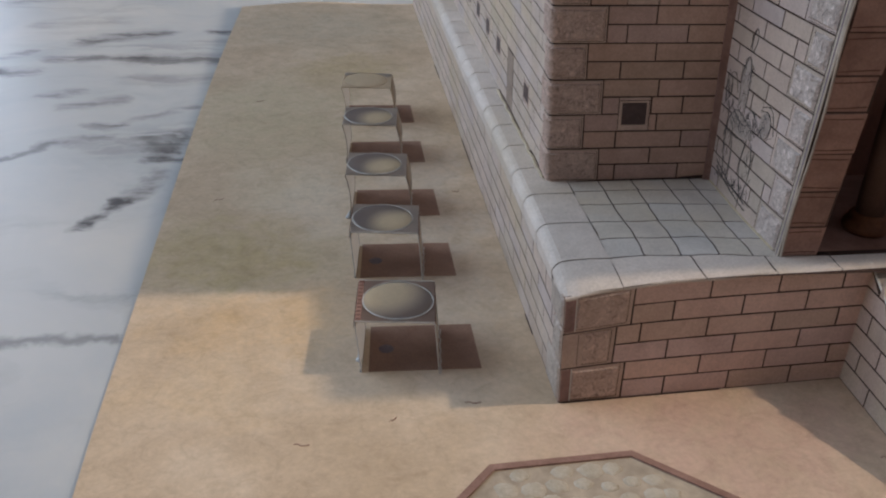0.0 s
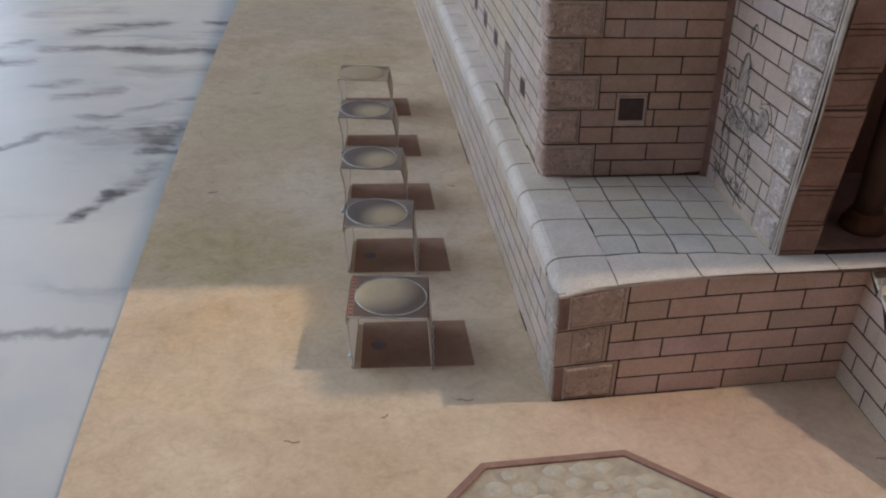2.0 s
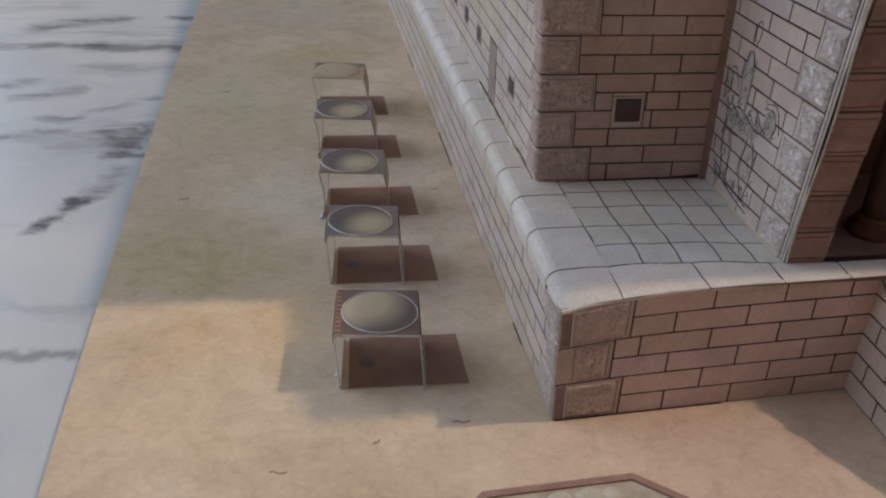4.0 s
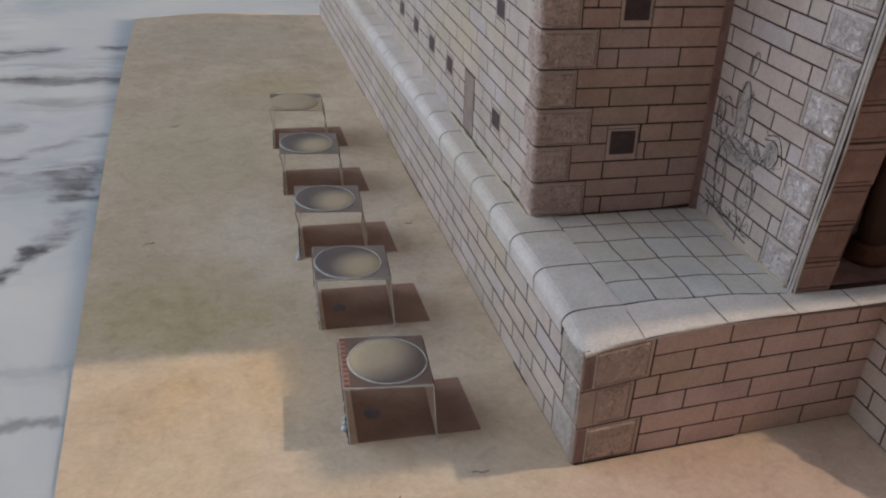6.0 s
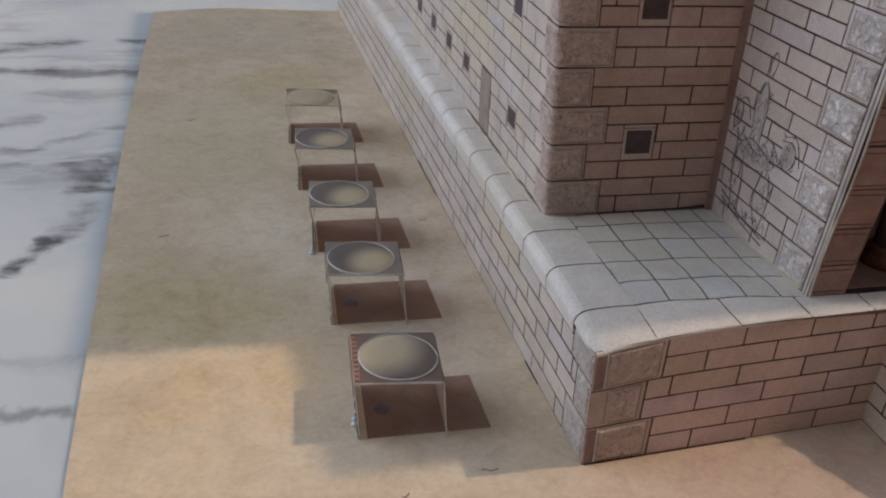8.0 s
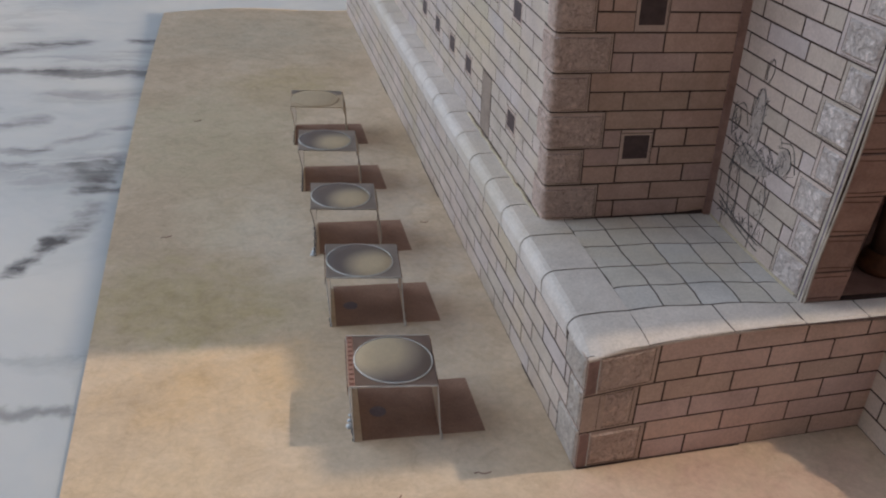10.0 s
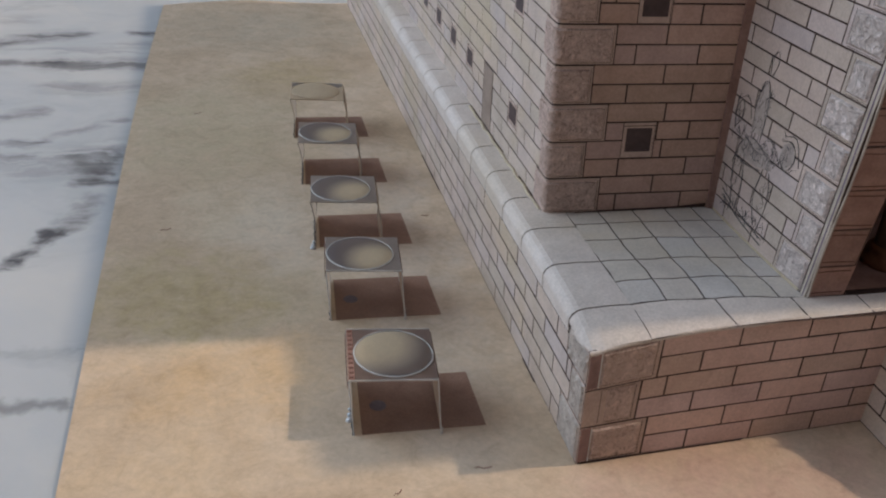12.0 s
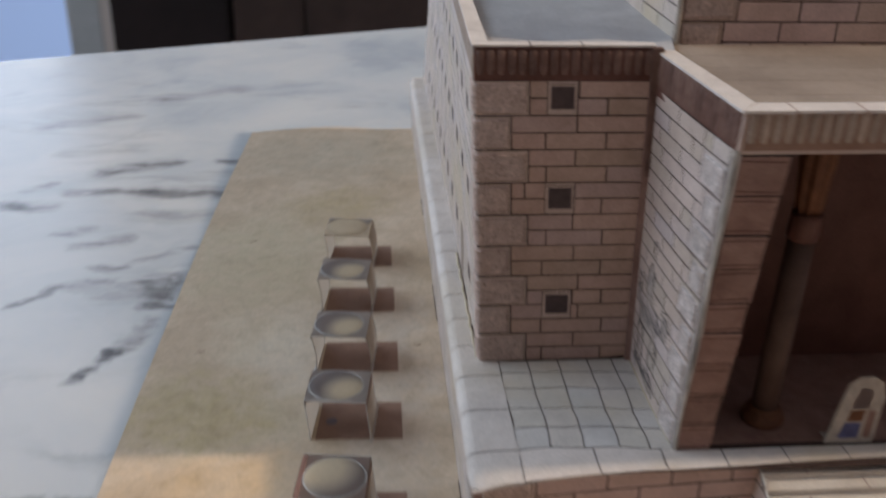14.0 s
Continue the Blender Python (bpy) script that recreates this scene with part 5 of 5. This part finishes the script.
# ---------------------------------------------------------------- steps
def stairs():
    ob = thing("stairs", (8, -1.5, 0), "cream card steps with brick-printed side wall", "stairs")
    x0, x1, n = 4.56, 12.0, 14
    depth, rise, top = 0.241, 2.0 / 15, 2.0
    y_top = 0.37
    length = depth * (n + 1)
    for k in range(n):
        z = top - rise * (k + 1)
        a, b = y_top - depth * k, y_top - depth * (k + 1)
        st = part("step", box(x0 + 0.03, b + 0.01, 0, x1, a + 0.01, z - 0.012), M_STEP, ob)
        part("tread", box(x0 + 0.032, b - 0.012, z - 0.012, x1, a + 0.008, z + 0.006), M_STEP, st)
        for j in range(4):
            x = x0 + 0.75 + 1.9 * j + (0.95 if k % 2 else 0)
            part("joint_line", box(x, b - 0.014, z - 0.01, x + 0.014, a, z + 0.008), M_PILASTER, st)
    f = Face((x0 - 0.03, y_top, 0), (x0 - 0.03, y_top - length, 0), (x0 + 0.01, y_top - length, top), (x0 + 0.01, y_top, top))

    def run(v):
        return length * (1 - v / top)

    bm = bmesh.new()
    ring = [(0, 0), (length - 0.02, 0), (0, top)]
    p = [bm.verts.new(f.at(u, v)) for u, v in ring]
    q = [bm.verts.new(f.at(u, v, -0.03)) for u, v in ring]
    bm.faces.new(p)
    bm.faces.new(q[::-1])
    for k in range(3):
        bm.faces.new((p[k], p[(k + 1) % 3], q[(k + 1) % 3], q[k]))
    side = part("side_wall", bm, M_INK_SHADE, ob)
    course = top / 6
    w = 0.016
    for r in range(6):
        v0, v1 = r * course + w, (r + 1) * course - w
        u = -0.5 if r % 2 else -0.08
        while u < run(v0):
            a = max(u, 0.0) + w
            b0, b1 = min(u + 0.92 - w, run(v0) - 0.03), min(u + 0.92 - w, run(v1) - 0.03)
            if b0 - a > 0.1:
                b1 = max(b1, a + 0.01)
                c = [(a, v0), (b0, v0), (b1, v1), (a, v1)]
                part("brick", hexa(bmesh.new(), [f.at(*g) for g in c], [f.at(*g, PROUD) for g in c]), M_PORCH, side)
            u += 0.92
    edge = [f.at(length * k / 12, top * (1 - k / 12), -0.015) for k in range(13)]
    part("card_edge", tube(edge, 0.018, sides=6), M_CARD_EDGE, ob)


stairs()


def standing_cutout():
    ob = thing("card_cutout", (6.2, 0.68, POD_Z), "small white-edged card cutout with blue and orange print", "cutout")
    out = [(5.80, 2.02), (6.62, 2.02), (6.66, 2.9), (6.58, 3.18), (6.40, 3.30), (6.18, 3.29), (6.02, 3.17), (5.92, 2.7)]
    bm = bmesh.new()
    a = [bm.verts.new((x, 0.70, z)) for x, z in out]
    b = [bm.verts.new((x, 0.665, z)) for x, z in out]
    bm.faces.new(a)
    bm.faces.new(b[::-1])
    for k in range(len(out)):
        bm.faces.new((a[k], a[(k + 1) % len(out)], b[(k + 1) % len(out)], b[k]))
    part("card", bm, M_CREAM, ob)
    part("foot", box(5.86, 0.70, POD_Z + 0.022, 6.6, 0.95, POD_Z + 0.04), M_CREAM, ob)
    for q, m in (([(6.00, 2.12), (6.34, 2.12), (6.36, 2.42), (6.08, 2.42)], M_BLUE), ([(6.10, 2.45), (6.36, 2.45), (6.38, 2.66), (6.14, 2.66)], M_ORANGE),
                 ([(6.12, 2.70), (6.42, 2.70), (6.44, 3.05), (6.22, 3.10)], M_CORNER), ([(6.42, 2.12), (6.55, 2.12), (6.57, 2.65), (6.44, 2.65)], M_PILASTER)):
        part("print_patch", hexa(bmesh.new(), [(x, 0.665, z) for x, z in q], [(x, 0.661, z) for x, z in q]), m, ob)


standing_cutout()


# ---------------------------------------------------------------- row of small card canopies beside the podium
def canopy(cx, cy, flip, pale, lean, small):
    """A folded card: square top with a printed dome, carried by two side walls, open front and back."""
    ob = thing("dome_canopy", (cx, cy, 0), "small folded card canopy with a faded printed dome" if pale else "small folded card canopy with a printed olive dome", "canopy", "canopies beside the podium")
    # The printed square is whole on the first one and trimmed close to its dome on the others.
    h, a = 0.93, 0.595
    first, far = flip < 0, small
    back = a if first else 0.50
    turn = Matrix.Translation((cx, cy, 0)) @ Matrix.Rotation(radians(-6.0), 4, "Z")

    def place(bm):
        bmesh.ops.transform(bm, matrix=turn, verts=bm.verts)
        return bm

    r, dx, dy = (0.535, 0.035, 0.0) if first else (0.53, -0.045, -0.05)
    plate = bmesh.new()
    loops = []
    for z in (h, h - 0.018):
        inner, outer = [], []
        for k in range(40):
            t = 2 * math.pi * k / 40
            c, d = math.cos(t), math.sin(t)
            q = a / max(abs(c), abs(d))
            inner.append(plate.verts.new((dx + (r - 0.01) * c, dy + (r - 0.01) * d, z)))
            outer.append(plate.verts.new((q * c, min(q * d, back), z)))
        loops.append((inner, outer))
    (ti, to), (bi, bo) = loops
    for k in range(40):
        n = (k + 1) % 40
        for f in ((ti[k], to[k], to[n], ti[n]), (bi[n], bo[n], bo[k], bi[k]), (to[k], bo[k], bo[n], to[n]), (ti[n], bi[n], bi[k], ti[k])):
            plate.faces.new(f)
    top = part("top", place(plate), M_CORNER if first else M_PALE_TOP if pale else M_SLATE, ob)
    disc = bmesh.new()
    rings = []
    for q, z in ((1.0, 0.0), (0.97, 0.012), (0.7, 0.022), (0.4, 0.028)):
        rings.append([disc.verts.new((r * q * math.cos(t), r * q * math.sin(t), h + 0.001 + z)) for t in (2 * math.pi * k / 36 for k in range(36))])
    for p, q in zip(rings, rings[1:]):
        for k in range(36):
            disc.faces.new((p[k], p[(k + 1) % 36], q[(k + 1) % 36], q[k]))
    disc.faces.new(rings[-1])
    # The disc keeps its own centre, so that its print is centred on it.
    me = bpy.data.meshes.new("dome")
    bmesh.ops.transform(disc, matrix=Matrix.Scale(CM, 4) @ Matrix.Translation((0, 0, -h)), verts=disc.verts)
    disc.to_mesh(me)
    disc.free()
    me.polygons.foreach_set("use_smooth", [True] * len(me.polygons))
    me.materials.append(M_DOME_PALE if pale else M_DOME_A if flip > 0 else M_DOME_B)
    dome = new("dome", me)
    dome.parent = top
    dome.location = Matrix.Rotation(radians(-6.0), 3, "Z") @ Vector((dx * CM, dy * CM, h * CM))
    dome.rotation_euler = (0, 0, radians(-6.0))
    if pale:
        # Only the dark far corners of the faded print can still be seen.
        for sx in (-1, 1):
            arc = [(dx + r * math.cos(t), dy + r * math.sin(t)) for t in (radians(90 - sx * (10 + 8 * k)) for k in range(8))]
            ring = arc + [(sx * a * 0.97, back - 0.22), (sx * a * 0.97, back - 0.01), (sx * 0.1, back - 0.01)]
            bm = bmesh.new()
            lo, hi = [bm.verts.new((x, y, h + 0.001)) for x, y in ring], [bm.verts.new((x, y, h + 0.005)) for x, y in ring]
            bm.faces.new(hi)
            bm.faces.new(lo[::-1])
            for k in range(len(ring)):
                n = (k + 1) % len(ring)
                bm.faces.new((lo[k], lo[n], hi[n], hi[k]))
            part("corner_print", place(bm), M_SLATE, top)
    rim = bmesh.new()
    ra = [[rim.verts.new((dx + q * math.cos(t), dy + q * math.sin(t), h + z)) for t in (2 * math.pi * k / 40 for k in range(40))] for q, z in ((r - 0.004, 0.001), (r - 0.002, 0.017), (r + 0.014, 0.014), (r + 0.018, 0.001))]
    for p, q in zip(ra, ra[1:]):
        for k in range(40):
            rim.faces.new((p[k], p[(k + 1) % 40], q[(k + 1) % 40], q[k]))
    part("rim", place(rim), M_PALE_TOP if pale else M_RIM, top)
    if flip < 0:
        part("border", place(box(-a, -a + 0.01, h, -a + 0.085, a - 0.01, h + 0.003)), M_PILASTER, top)
    for k in range(11 if flip < 0 else 0):
        y = -a + 0.04 + 0.107 * k
        part("border_stroke", place(box(-a + 0.012, y, h + 0.003, -a + 0.075, y + 0.035, h + 0.006)), M_DARK, top)
    for y in (-a, back) if first else () if far else (-a,):
        part("fold_edge", place(box(-a, y - 0.006, h - 0.02, a, y + 0.006, h + 0.004)), M_RIM, top)
    for s in (-1, 1):
        xt, xf = s * a, s * a + lean
        # One sheet of thin paper, with its cut edges turned over.
        wall = bmesh.new()
        n = 6
        sheet = []
        for k in range(n + 1):
            t = k / n
            x = xf + (xt - xf) * t + (0.05 * math.sin(math.pi * t) if far else 0.0)
            sheet.append([wall.verts.new((x, -a, (h - 0.018) * t)), wall.verts.new((x, a * (1 - t) + back * t, (h - 0.018) * t))])
        for p, q in zip(sheet, sheet[1:]):
            wall.faces.new((p[0], p[1], q[1], q[0]))
        w = part("side_wall", place(wall), M_MAT_PLAIN, ob)
        for y, e in ((-a, -a), (a, back)):
            pts = [(xf + (xt - xf) * t + (0.05 * math.sin(math.pi * t) if far else 0.0), y + (e - y) * t, (h - 0.02) * t) for t in (k / 6 for k in range(7))]
            part("cut_edge", place(tube(pts, 0.010, sides=5)), M_PALE_TOP if pale else M_EDGE_GREY if far else M_RIM, w)
        # Scalloped cut line at the foot of the wall.
        pts = [(xf + s * 0.02 + 0.012 * math.sin(k * 2.3), -a + 2 * a * k / 12, 0.012) for k in range(13)]
        part("cut_line", place(tube(pts, 0.011, sides=5)), M_SKETCH if s < 0 else M_RIM, w)
        if far:
            continue
        frieze = bmesh.new()
        x = xt - 0.013 if s < 0 else xt + 0.013
        box(x - 0.003, -a + 0.02, h - 0.16, x + 0.003, back - 0.04, h - 0.02, frieze)
        part("frieze", place(frieze), M_PILASTER, w)
        for k in range(9 if first else 8):
            y = -a + 0.06 + 0.13 * k
            part("frieze_stroke", place(box(x - 0.006, y, h - 0.14, x + 0.006, y + 0.03, h - 0.04)), M_DARK, w)
    return ob


def ground_patch(x0, x1, y0, y1):
    """Brown printed field on the card round a canopy."""
    part("brown_field", hexa(bmesh.new(), [(x0, y0 + 0.03, 0.0), (x1, y0, 0.0), (x1 + 0.01, y1, 0.0), (x0 + 0.10, y1 + 0.03, 0.0)],
                             [(x0, y0 + 0.03, 0.005), (x1, y0, 0.005), (x1 + 0.01, y1, 0.005), (x0 + 0.10, y1 + 0.03, 0.005)]), M_BROWN, CARD)


for k, y in enumerate((0.94, 3.78, 6.20, 8.88, 11.36)):
    ground_patch(-2.73, -0.99 - 0.012 * k, y, y + 1.24)
    canopy(-2.28 + (0.0, 0.03, 0.03, 0.05, 0.10)[k], y + 0.57, -1 if k == 0 else 1, k == 4, 0.095, k > 1)
    if k < 2:
        blot = lathe([(0.05, 0.0), (0.12, 0.001), (0.10, 0.003), (0.04, 0.004)], (-2.42, y + 0.62, 0.005), sides=14)
        part("ink_smudge", blot, M_SMUDGE, CARD)
    if k in (0, 2):
        for j, g in enumerate((0.055, 0.04, 0.03)):
            drop = lathe([(g, 0.0), (g * 0.95, g * 0.4), (g * 0.6, g * 0.8), (g * 0.2, g * 0.95)], (-2.86 + 0.02 * j, y + (0.35 if k == 0 else 0.0) + 0.12 * j, 0.0), sides=10)
            part("glue_drop", drop, M_GLUE, CARD, smooth=True)
